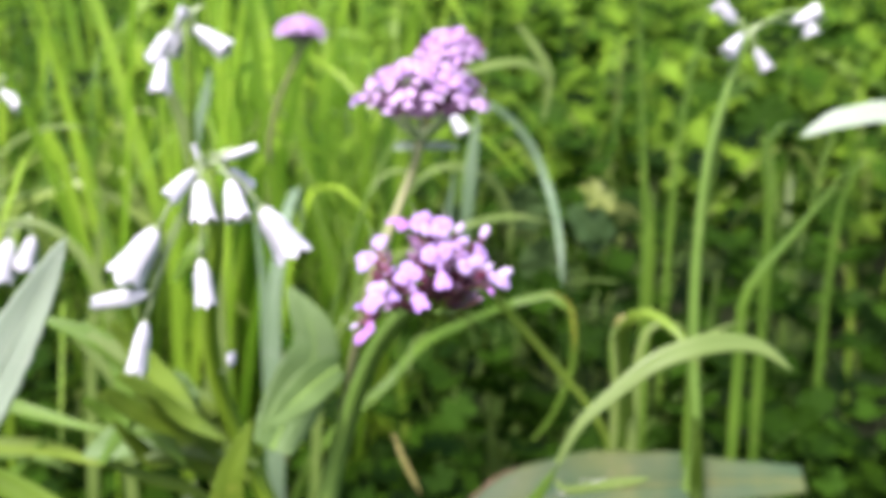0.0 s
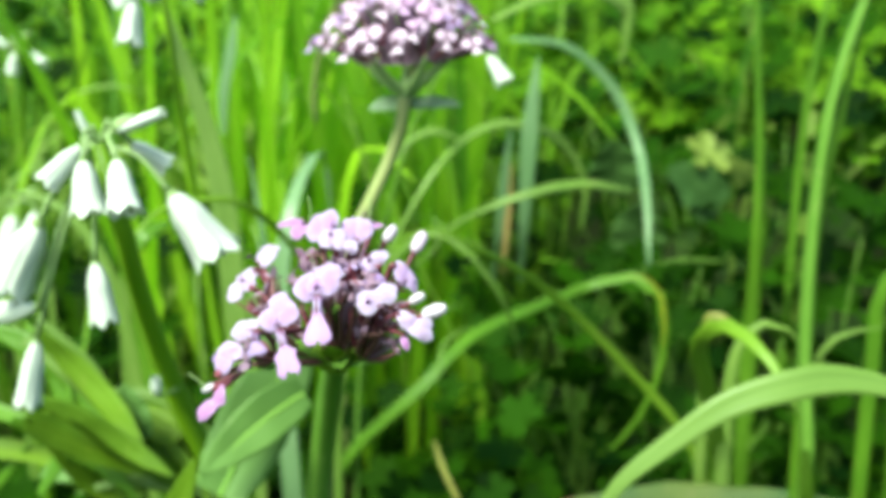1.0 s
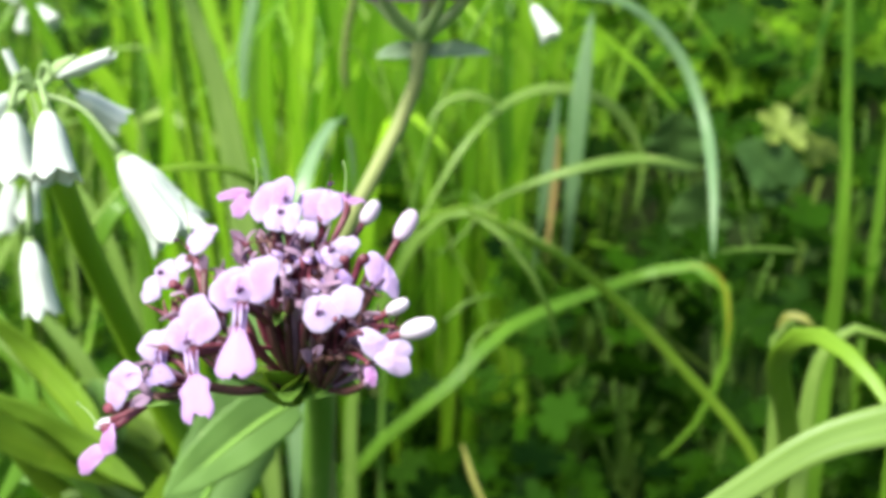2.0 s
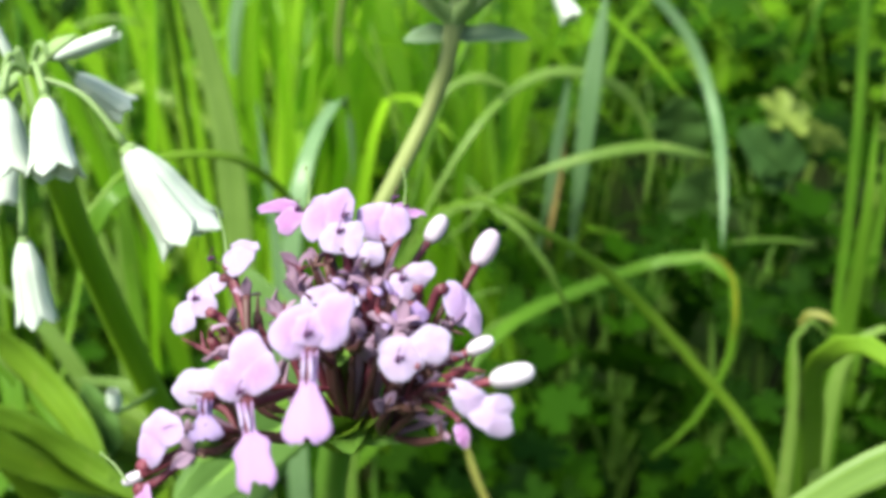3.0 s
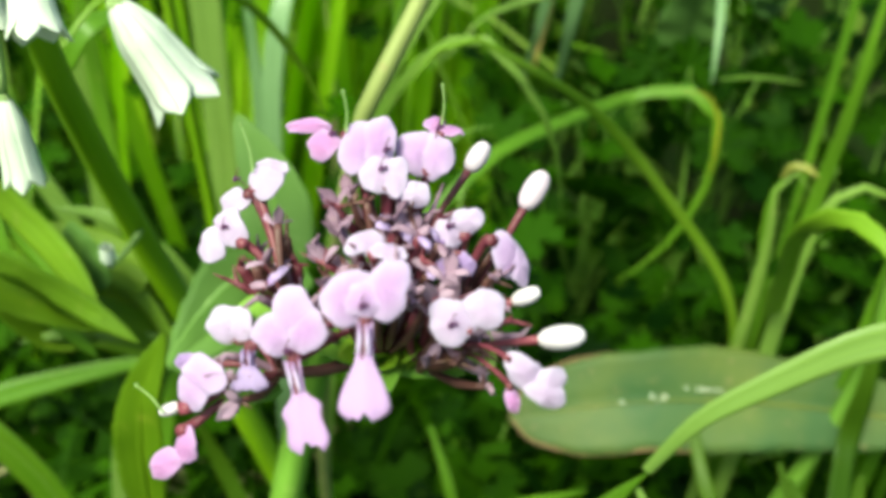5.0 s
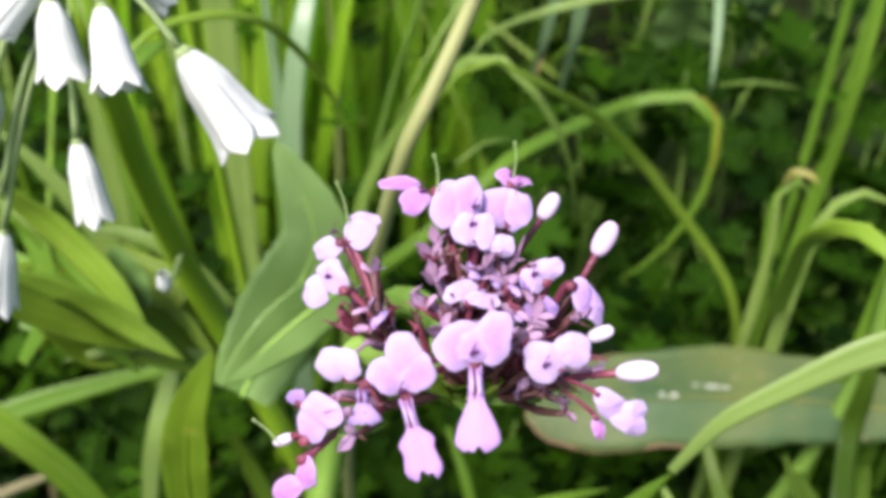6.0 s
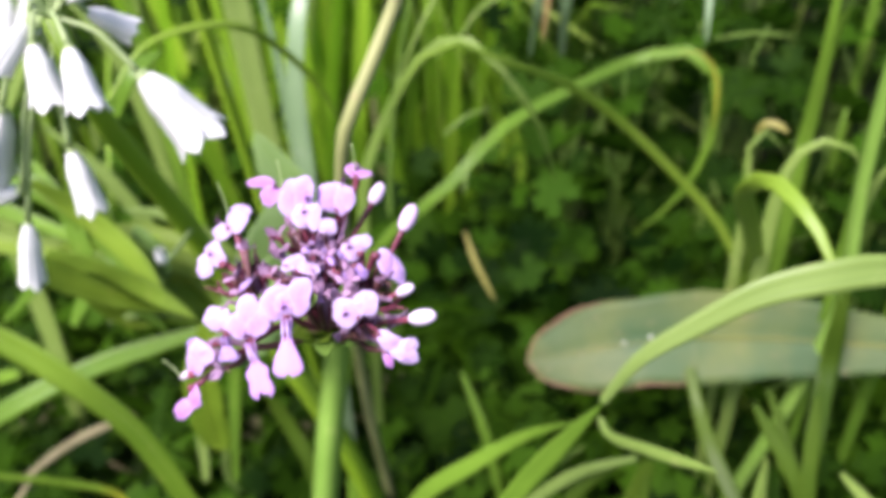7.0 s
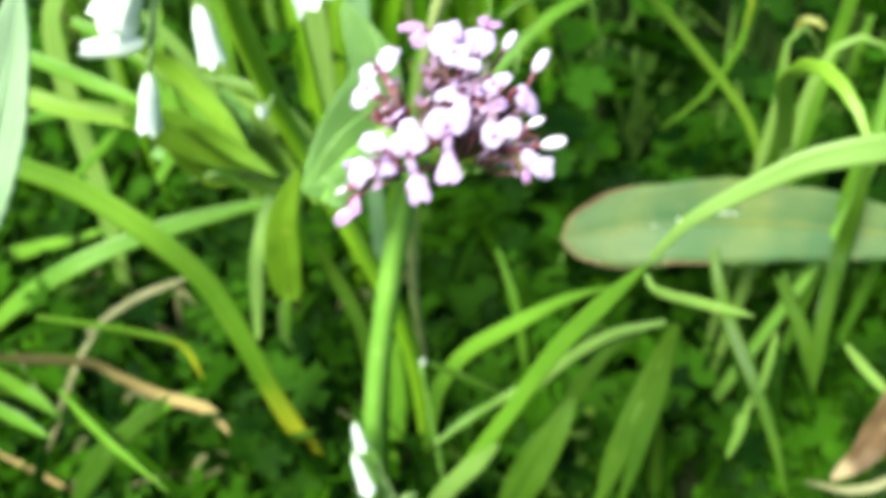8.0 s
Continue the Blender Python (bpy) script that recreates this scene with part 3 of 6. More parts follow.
def hero(width, material, turn, points, tip=0.3, base=0.45):
    foot = Vector(points[0])
    ob = thing("grass_blade", foot, BLADE_LABELS[material.name], "grass blade", "single grass blades")
    buf = Buf()
    strap(buf, [Vector(q) - foot for q in points], width, 26, turn=turn, tip=tip, wave=0.03, base=base)
    part("blade", buf, material, ob)
    if width > 0.003:
        buf = Buf()
        line = strap(Buf(), [Vector(q) - foot for q in points], width, 26)
        tube(buf, [q - Vector((0, -0.6, 0.3)) * width * 0.05 for q in line], [width * 0.04, width * 0.035, width * 0.01], 26, 5)
        part("midrib", buf, GRASS_PALE, ob, "pale midrib")
    return ob


# blades begin
hero(0.0048, GRASS, 0, [(-0.0751, 0.3778, 0.0000), (-0.0606, 0.3814, 0.0629), (-0.0460, 0.3850, 0.1257), (-0.0056, 0.3950, 0.1664), (0.0068, 0.4100, 0.1780), (0.0337, 0.4500, 0.1805), (0.0589, 0.4750, 0.1837), (0.0758, 0.4660, 0.1908), (0.0846, 0.4630, 0.1901), (0.0903, 0.4630, 0.1803), (0.0921, 0.4640, 0.1663), (0.0917, 0.4650, 0.1518), (0.0870, 0.4670, 0.1329), (0.0769, 0.4700, 0.1104), (0.0610, 0.4720, 0.0925)], tip=0.3)
hero(0.0014, GRASS_YELLOW, 0, [(0.0733, 0.4630, 0.1913), (0.0828, 0.4610, 0.1916), (0.0890, 0.4610, 0.1834), (0.0913, 0.4620, 0.1695), (0.0913, 0.4630, 0.1565)], base=0.1, tip=0.6)
hero(0.0034, GRASS_BRIGHT, 0, [(0.1279, 0.4192, 0.0000), (0.1136, 0.4146, 0.0666), (0.0993, 0.4100, 0.1332), (0.0681, 0.4000, 0.1764), (0.0395, 0.3770, 0.2122), (0.0196, 0.3520, 0.2319), (0.0078, 0.3450, 0.2396), (-0.0013, 0.3350, 0.2380), (-0.0066, 0.3300, 0.2304)], tip=0.3)
hero(0.0052, GRASS_PALE, 0, [(-0.0459, 0.3680, 0.0000), (-0.0405, 0.3690, 0.0880), (-0.0350, 0.3700, 0.1760), (-0.0241, 0.3720, 0.2028), (-0.0087, 0.3650, 0.2264), (0.0058, 0.3580, 0.2363), (0.0160, 0.3560, 0.2300), (0.0255, 0.3560, 0.2181), (0.0314, 0.3600, 0.2022), (0.0340, 0.3660, 0.1838)], tip=0.62)
hero(0.004, GRASS_PALE, 0, [(-0.0177, 0.4150, 0.2055), (-0.0076, 0.4200, 0.2135), (-0.0013, 0.4220, 0.2221), (0.0243, 0.4210, 0.2347), (0.0524, 0.4300, 0.2398), (0.0769, 0.4500, 0.2330)], base=0.1)
hero(0.0045, GRASS_PALE, 0, [(-0.0260, 0.3850, 0.2035), (-0.0175, 0.3900, 0.2229), (-0.0010, 0.4000, 0.2511), (0.0114, 0.4240, 0.2623), (0.0241, 0.4420, 0.2637), (0.0430, 0.4550, 0.2558), (0.0546, 0.4620, 0.2356), (0.0532, 0.4630, 0.2118)], base=0.1)
hero(0.0035, GRASS_PALE, 0, [(-0.0157, 0.3950, 0.2537), (-0.0107, 0.4000, 0.2618), (-0.0027, 0.4050, 0.2646), (0.0073, 0.4100, 0.2607)], base=0.1)
hero(0.0046, GRASS_BLUE, 0, [(0.0194, 0.4900, 0.2990), (0.0454, 0.5000, 0.2948), (0.0680, 0.5100, 0.2736), (0.0799, 0.5050, 0.2466), (0.0832, 0.4750, 0.2209), (0.0834, 0.4640, 0.2060), (0.0836, 0.4600, 0.1960)])
hero(0.0072, GRASS_BLUE, 0, [(0.0258, 0.4600, 0.1894), (0.0272, 0.4520, 0.2040), (0.0285, 0.4450, 0.2176), (0.0320, 0.4400, 0.2606), (0.0345, 0.4400, 0.2834), (0.0354, 0.4400, 0.2915)], base=0.25)
hero(0.0045, GRASS_BLUE, 0, [(0.0125, 0.4600, 0.1888), (0.0151, 0.4520, 0.2036), (0.0172, 0.4450, 0.2126), (0.0213, 0.4400, 0.2433), (0.0239, 0.4400, 0.2628)], base=0.25)
hero(0.0055, GRASS, 0, [(0.1204, 0.4250, 0.0000), (0.1202, 0.4225, 0.0869), (0.1200, 0.4200, 0.1739), (0.1196, 0.4150, 0.2010), (0.1183, 0.4100, 0.2261), (0.1172, 0.4100, 0.2559)])
hero(0.0045, GRASS, 0, [(0.1203, 0.4300, 0.0000), (0.1207, 0.4275, 0.0859), (0.1212, 0.4250, 0.1719), (0.1221, 0.4200, 0.2078), (0.1239, 0.4150, 0.2338)])
hero(0.004, GRASS_DRY, 0, [(0.0433, 0.5000, 0.1593), (0.0462, 0.5500, 0.1248), (0.0485, 0.6000, 0.0828)])
hero(0.0072, GRASS_LIGHT, 0, [(0.0566, 0.2708, 0.1815), (0.0600, 0.2718, 0.1880), (0.0645, 0.2730, 0.1950), (0.0751, 0.2750, 0.2042), (0.0879, 0.2770, 0.2137), (0.1017, 0.2790, 0.2183), (0.1113, 0.2810, 0.2194), (0.1239, 0.2820, 0.2172), (0.1345, 0.2820, 0.2095)], base=0.3)
hero(0.0056, GRASS, 0, [(-0.0156, 0.2720, 0.0000), (0.0046, 0.2710, 0.0618), (0.0204, 0.2710, 0.1019), (0.0341, 0.2700, 0.1400), (0.0483, 0.2700, 0.1673), (0.0568, 0.2706, 0.1812)], base=0.35, tip=0.12)
hero(0.003, GRASS_PALE, 0, [(0.0560, 0.2720, 0.1751), (0.0584, 0.2680, 0.1740), (0.0680, 0.2600, 0.1791), (0.0812, 0.2500, 0.1867)])
hero(0.0062, GRASS_BRIGHT, 0, [(0.1196, 0.4100, 0.0831), (0.1118, 0.3950, 0.1184), (0.1038, 0.3750, 0.1494), (0.0954, 0.3500, 0.1823), (0.0876, 0.3220, 0.2119), (0.0911, 0.3120, 0.2210), (0.0960, 0.3020, 0.2216), (0.1025, 0.2930, 0.2153), (0.1061, 0.2850, 0.2071)])
hero(0.004, GRASS, 0, [(0.1086, 0.3920, 0.0000), (0.1058, 0.3910, 0.0751), (0.1030, 0.3900, 0.1502), (0.0974, 0.3880, 0.1746), (0.0965, 0.3870, 0.1901), (0.0996, 0.3870, 0.1973)])
hero(0.0024, GRASS_DRY, 0, [(0.0978, 0.3870, 0.1948), (0.0997, 0.3860, 0.1989), (0.1035, 0.3850, 0.1992), (0.1071, 0.3840, 0.1971)])
hero(0.0095, GRASS_TURNING, 0, [(-0.1880, 0.2720, 0.1873), (-0.1712, 0.2750, 0.1834), (-0.1479, 0.2750, 0.1792), (-0.1285, 0.2800, 0.1684), (-0.1029, 0.2800, 0.1498), (-0.0884, 0.2800, 0.1316), (-0.0808, 0.2800, 0.1055), (-0.0758, 0.2820, 0.0745), (-0.0681, 0.2850, 0.0363), (-0.0565, 0.2850, 0.0028), (-0.0556, 0.2850, 0.0000)], tip=0.12)
hero(0.009, GRASS, 0, [(-0.2802, 0.3058, 0.0000), (-0.2439, 0.3200, 0.0377), (-0.2092, 0.3350, 0.0622), (-0.1777, 0.3550, 0.0730), (-0.1376, 0.3750, 0.0811), (-0.1017, 0.3900, 0.0851)])
hero(0.0055, DRY, 0, [(-0.1685, 0.2350, 0.1257), (-0.1611, 0.2500, 0.1085), (-0.1446, 0.2720, 0.0832), (-0.1417, 0.2750, 0.0745), (-0.1262, 0.2800, 0.0580), (-0.1065, 0.2800, 0.0539), (-0.0966, 0.2750, 0.0472)], tip=0.1)
hero(0.0032, DRY_GREY, 0, [(-0.2013, 0.2700, 0.0000), (-0.1998, 0.2700, 0.0027), (-0.1842, 0.2750, 0.0318), (-0.1660, 0.2850, 0.0679), (-0.1595, 0.3000, 0.0783)])
hero(0.003, GRASS_TURNING, 0, [(-0.1546, 0.2650, 0.1157), (-0.1435, 0.2700, 0.1101), (-0.1249, 0.2800, 0.0977), (-0.1132, 0.2850, 0.0879), (-0.1087, 0.2850, 0.0680)])
hero(0.0032, DRY_GREY, 0, [(-0.1630, 0.2900, 0.0775), (-0.1541, 0.3000, 0.0824), (-0.1458, 0.3100, 0.0846), (-0.1253, 0.3200, 0.0910)])
hero(0.0056, GRASS_DARK_SHADED, 0, [(0.0843, 0.3500, 0.1217), (0.0878, 0.3400, 0.1139), (0.0931, 0.3250, 0.1076), (0.1035, 0.3080, 0.0967), (0.1139, 0.2950, 0.0803), (0.1218, 0.2850, 0.0618)], tip=0.6, base=0.6)
hero(0.0065, GRASS_DARK_SHADED, 0, [(0.1269, 0.3550, 0.1640), (0.1275, 0.3520, 0.1493), (0.1281, 0.3500, 0.1273), (0.1241, 0.3300, 0.1141), (0.1247, 0.3200, 0.0946)])
hero(0.009, GRASS_DARK_SHADED, 0, [(0.0157, 0.2804, 0.0000), (0.0246, 0.2850, 0.0416), (0.0369, 0.2900, 0.0801), (0.0511, 0.3000, 0.1106), (0.0679, 0.3050, 0.1254)], tip=0.6)
hero(0.007, GRASS_LIGHT, 0, [(-0.0124, 0.2550, 0.0305), (0.0012, 0.2580, 0.0676), (0.0131, 0.2600, 0.0885), (0.0197, 0.2600, 0.1007)], tip=0.25)
hero(0.0035, GRASS_PALE, 0, [(0.1312, 0.3200, 0.1118), (0.1415, 0.3180, 0.1016), (0.1533, 0.3150, 0.0927)])
hero(0.004, GRASS_DARK_SHADED, 0, [(0.1116, 0.3500, 0.1153), (0.1182, 0.3400, 0.1024), (0.1249, 0.3300, 0.0895), (0.1300, 0.3250, 0.0766)])
hero(0.005, GRASS_DARK_SHADED, 0, [(0.0662, 0.3100, 0.0970), (0.0717, 0.3000, 0.0775), (0.0800, 0.2950, 0.0252)])
hero(0.006, GRASS, 0, [(-0.0224, 0.3000, 0.0000), (-0.0196, 0.3000, 0.0211), (-0.0168, 0.3000, 0.0423), (-0.0112, 0.3000, 0.0742), (0.0002, 0.3000, 0.0975), (0.0147, 0.3000, 0.1135), (0.0334, 0.3000, 0.1321), (0.0490, 0.2950, 0.1470)])
hero(0.0035, GRASS_PALE, 0, [(-0.0104, 0.2800, 0.1113), (0.0003, 0.2900, 0.0946), (0.0147, 0.3100, 0.0620)])
hero(0.003, GRASS_PALE, 0, [(-0.0057, 0.2700, 0.0781), (0.0068, 0.2800, 0.0858), (0.0174, 0.2900, 0.0879), (0.0287, 0.2950, 0.0965)])
hero(0.0035, GRASS_PALE, 0, [(0.1137, 0.3400, 0.0918), (0.1141, 0.3350, 0.0668), (0.1103, 0.3330, 0.0436), (0.1100, 0.3300, 0.0229)])
hero(0.0032, GRASS_PALE, 0, [(-0.0729, 0.3000, 0.1082), (-0.0762, 0.3000, 0.0881), (-0.0728, 0.3000, 0.0787)])
hero(0.004, GRASS, 0, [(-0.0006, 0.3600, 0.0960), (0.0093, 0.3500, 0.0770), (0.0193, 0.3400, 0.0339)])
hero(0.0022, GRASS_DRY, 0, [(-0.0061, 0.4000, 0.1368), (-0.0008, 0.3950, 0.1251), (0.0081, 0.3900, 0.1091)])
hero(0.0065, GRASS_BLUE, 0, [(-0.0578, 0.3660, 0.0000), (-0.0563, 0.3680, 0.1075), (-0.0549, 0.3700, 0.2150), (-0.0520, 0.3740, 0.2356), (-0.0523, 0.3900, 0.2483), (-0.0505, 0.4100, 0.2571), (-0.0525, 0.4250, 0.2427), (-0.0548, 0.4300, 0.2235)])
hero(0.005, GRASS_BLUE, 0, [(-0.0585, 0.3700, 0.0000), (-0.0592, 0.3700, 0.1084), (-0.0599, 0.3700, 0.2167), (-0.0613, 0.3700, 0.2362), (-0.0622, 0.3700, 0.2495), (-0.0633, 0.3700, 0.2606)])
hero(0.0021, GRASS_BRIGHT, 0, [(-0.0664, 0.2900, 0.2452), (-0.0611, 0.3000, 0.2538), (-0.0538, 0.3100, 0.2553), (-0.0458, 0.3200, 0.2526), (-0.0400, 0.3300, 0.2436), (-0.0332, 0.3400, 0.2262), (-0.0295, 0.3450, 0.2101)])
hero(0.005, GRASS, 0, [(-0.0744, 0.3000, 0.2347), (-0.0663, 0.3000, 0.2468), (-0.0626, 0.3100, 0.2491)])
hero(0.012, GRASS_LIGHT, 0, [(-0.0958, 0.4200, 0.0000), (-0.0967, 0.4200, 0.0893), (-0.0975, 0.4200, 0.1787), (-0.0992, 0.4200, 0.2408), (-0.1054, 0.4200, 0.2763), (-0.1141, 0.4200, 0.3061), (-0.1169, 0.4200, 0.3226)])
hero(0.006, GRASS_BLUE, 0, [(-0.1196, 0.4700, 0.2584), (-0.1172, 0.4700, 0.2785), (-0.1107, 0.4700, 0.3004), (-0.1076, 0.4700, 0.3145)])
hero(0.006, GRASS_PALE, 0, [(-0.1336, 0.4000, 0.0000), (-0.1364, 0.4000, 0.0869), (-0.1392, 0.4000, 0.1739), (-0.1448, 0.4000, 0.2076), (-0.1589, 0.4000, 0.2322), (-0.1795, 0.4000, 0.2417), (-0.2015, 0.4000, 0.2350)])
hero(0.006, GRASS_PALE, 0, [(-0.2440, 0.4500, 0.0000), (-0.2359, 0.4500, 0.1165), (-0.2277, 0.4500, 0.2330), (-0.2114, 0.4500, 0.2451), (-0.1836, 0.4500, 0.2525)])
hero(0.007, GRASS, 0, [(-0.1429, 0.4200, 0.0000), (-0.1452, 0.4200, 0.1144), (-0.1474, 0.4200, 0.2288), (-0.1519, 0.4200, 0.2430), (-0.1564, 0.4200, 0.2570)])
hero(0.011, GRASS_PALE, 0, [(-0.2026, 0.3600, 0.0000), (-0.1930, 0.3600, 0.0935), (-0.1834, 0.3600, 0.1869), (-0.1642, 0.3600, 0.2071), (-0.1478, 0.3600, 0.2269)])
hero(0.005, GRASS, 0, [(0.1725, 0.4000, 0.0000), (0.1707, 0.4000, 0.1291), (0.1688, 0.4000, 0.2582), (0.1651, 0.4000, 0.2738), (0.1720, 0.4000, 0.2865), (0.1847, 0.4000, 0.2878)])
hero(0.005, GRASS, 0, [(0.1523, 0.3800, 0.0000), (0.1527, 0.3800, 0.0929), (0.1532, 0.3800, 0.1857), (0.1541, 0.3800, 0.2120), (0.1724, 0.3800, 0.2376), (0.1948, 0.3800, 0.2675)])
hero(0.004, GRASS_PALE, 0, [(0.0987, 0.3800, 0.0000), (0.0979, 0.3800, 0.0901), (0.0970, 0.3800, 0.1803), (0.0953, 0.3800, 0.1937), (0.0989, 0.3800, 0.1995), (0.1055, 0.3800, 0.1937)])
hero(0.005, GRASS_PALE, 0, [(0.1011, 0.3700, 0.0000), (0.1041, 0.3700, 0.0970), (0.1070, 0.3700, 0.1940), (0.1129, 0.3700, 0.2017), (0.1215, 0.3700, 0.2012), (0.1282, 0.3700, 0.1927)])
hero(0.004, GRASS_PALE, 0, [(0.1248, 0.3700, 0.0000), (0.1295, 0.3700, 0.0969), (0.1343, 0.3700, 0.1939), (0.1438, 0.3700, 0.2004), (0.1536, 0.3700, 0.2016)])
hero(0.0045, GRASS_PALE, 0, [(0.0199, 0.4100, 0.3050), (0.0388, 0.4200, 0.3131), (0.0585, 0.4300, 0.3148), (0.0708, 0.4400, 0.3055), (0.0684, 0.4400, 0.2859)])
hero(0.004, GRASS, 0, [(0.1271, 0.3650, 0.0000), (0.1272, 0.3650, 0.0950), (0.1272, 0.3650, 0.1899), (0.1273, 0.3650, 0.2359), (0.1326, 0.3650, 0.2748), (0.1370, 0.3650, 0.3076)])
hero(0.007, GRASS, 0, [(-0.1157, 0.2900, 0.2237), (-0.0967, 0.2900, 0.2156), (-0.0838, 0.2900, 0.2025), (-0.0695, 0.2850, 0.1875)])
hero(0.006, GRASS, 0, [(-0.0956, 0.2800, 0.1762), (-0.0887, 0.2850, 0.1903), (-0.0915, 0.2900, 0.2066), (-0.1076, 0.3000, 0.2206)])
hero(0.007, GRASS_BRIGHT, 0, [(-0.0891, 0.2800, 0.2255), (-0.0822, 0.2850, 0.2135), (-0.0721, 0.2850, 0.2010), (-0.0612, 0.2800, 0.1890)])
hero(0.006, GRASS_BRIGHT, 0, [(-0.0836, 0.2700, 0.2109), (-0.0762, 0.2750, 0.2038), (-0.0660, 0.2800, 0.1925), (-0.0538, 0.2800, 0.1845)])
hero(0.006, GRASS_LIGHT, 0, [(-0.1012, 0.2900, 0.2185), (-0.0887, 0.2900, 0.2106), (-0.0767, 0.2900, 0.1990), (-0.0645, 0.2850, 0.1870)])
hero(0.006, GRASS, 0, [(-0.1003, 0.2800, 0.1992), (-0.0911, 0.2850, 0.1901), (-0.0786, 0.2850, 0.1849), (-0.0687, 0.2850, 0.1734)])
hero(0.007, GRASS, 0, [(-0.0321, 0.3100, 0.0848), (-0.0313, 0.3050, 0.0549), (-0.0332, 0.3000, 0.0201), (-0.0361, 0.3000, 0.0000)])
hero(0.006, GRASS_DARK_SHADED, 0, [(-0.0598, 0.3100, 0.1310), (-0.0531, 0.3100, 0.1120), (-0.0440, 0.3050, 0.0939), (-0.0419, 0.3000, 0.0728)])
hero(0.004, GRASS_LIGHT, 0, [(0.0675, 0.3000, 0.1291), (0.0519, 0.3000, 0.1197), (0.0360, 0.3000, 0.1005), (0.0248, 0.3000, 0.0775)])
hero(0.009, GRASS, 0, [(-0.1677, 0.2816, 0.0000), (-0.1481, 0.2850, 0.0297), (-0.1169, 0.2900, 0.0528)], tip=0.5)
hero(0.005, GRASS, 0, [(-0.1786, 0.2800, 0.0475), (-0.1751, 0.2800, 0.0258), (-0.1611, 0.2750, 0.0062), (-0.1557, 0.2738, 0.0000)])
hero(0.008, GRASS, 0, [(-0.2620, 0.2900, 0.0067), (-0.2249, 0.2900, 0.0240), (-0.2104, 0.2900, 0.0217), (-0.1960, 0.2850, 0.0104)])
hero(0.008, GRASS, 0, [(-0.3262, 0.3600, 0.0191), (-0.2778, 0.3600, 0.0353), (-0.2410, 0.3650, 0.0484), (-0.1988, 0.3700, 0.0639)], tip=0.5)
hero(0.006, GRASS_LIGHT, 0, [(-0.0951, 0.3100, 0.0691), (-0.0918, 0.3200, 0.1101), (-0.0878, 0.3300, 0.1292), (-0.0838, 0.3400, 0.1420)])
hero(0.005, GRASS, 0, [(-0.0815, 0.3100, 0.0724), (-0.0789, 0.3200, 0.1065), (-0.0749, 0.3250, 0.1297), (-0.0683, 0.3300, 0.1488)])
hero(0.007, GRASS_DARK_SHADED, 0, [(-0.1038, 0.2743, 0.0000), (-0.1011, 0.2750, 0.0068), (-0.0850, 0.2800, 0.0315), (-0.0613, 0.2850, 0.0486)])
hero(0.004, GRASS, 0, [(-0.1933, 0.3400, 0.1127), (-0.1727, 0.3400, 0.1311), (-0.1548, 0.3400, 0.1492), (-0.1452, 0.3400, 0.1597)])
hero(0.004, GRASS, 0, [(0.1413, 0.5000, 0.0000), (0.1391, 0.5000, 0.1140), (0.1368, 0.5000, 0.2281), (0.1323, 0.5000, 0.2907), (0.1279, 0.5000, 0.3536), (0.1266, 0.5000, 0.3719)])
hero(0.0045, GRASS, 0, [(0.1657, 0.5600, 0.0000), (0.1673, 0.5600, 0.1154), (0.1689, 0.5600, 0.2308), (0.1721, 0.5600, 0.2791), (0.1789, 0.5600, 0.3257), (0.1882, 0.5600, 0.3675)])
hero(0.005, GRASS_PALE, 0, [(0.0549, 0.4400, 0.3344), (0.0635, 0.4400, 0.3235), (0.0702, 0.4400, 0.3111), (0.0700, 0.4400, 0.2901)])
hero(0.005, GRASS, 0, [(0.2451, 0.5000, 0.0000), (0.2468, 0.5000, 0.0987), (0.2484, 0.5000, 0.1973), (0.2517, 0.5000, 0.2379), (0.2596, 0.5000, 0.2611), (0.2721, 0.5000, 0.2676)])
hero(0.007, GRASS_PALE, 0, [(-0.1891, 0.4600, 0.0000), (-0.1843, 0.4600, 0.0771), (-0.1794, 0.4600, 0.1543), (-0.1697, 0.4600, 0.2251), (-0.1662, 0.4600, 0.2530), (-0.1687, 0.4550, 0.2595)])
hero(0.004, GRASS_PALE, 0, [(-0.3034, 0.5500, 0.0000), (-0.2894, 0.5500, 0.1277), (-0.2754, 0.5500, 0.2553), (-0.2474, 0.5500, 0.2771), (-0.2215, 0.5500, 0.2806), (-0.1982, 0.5500, 0.2733)])
hero(0.006, GRASS, 0, [(-0.1924, 0.3300, 0.1912), (-0.1674, 0.3300, 0.1824), (-0.1421, 0.3300, 0.1736), (-0.1111, 0.3250, 0.1674)], tip=0.5)
hero(0.007, GRASS_BRIGHT, 0, [(-0.0656, 0.3200, 0.1488), (-0.0767, 0.3150, 0.1620), (-0.0887, 0.3100, 0.1754), (-0.1020, 0.3050, 0.1868)], tip=0.5)
hero(0.005, GRASS_BRIGHT, 0, [(-0.0710, 0.3200, 0.1426), (-0.0831, 0.3150, 0.1510), (-0.0948, 0.3100, 0.1578), (-0.1116, 0.3050, 0.1673)], tip=0.5)
hero(0.006, GRASS_PALE, 0, [(-0.0761, 0.3250, 0.1512), (-0.0897, 0.3200, 0.1622), (-0.1023, 0.3180, 0.1707), (-0.1136, 0.3150, 0.1757)], tip=0.5)
hero(0.006, GRASS_LIGHT, 0, [(-0.0995, 0.3400, 0.1477), (-0.1084, 0.3400, 0.1719), (-0.1194, 0.3400, 0.1915), (-0.1364, 0.3400, 0.2091)], tip=0.4)
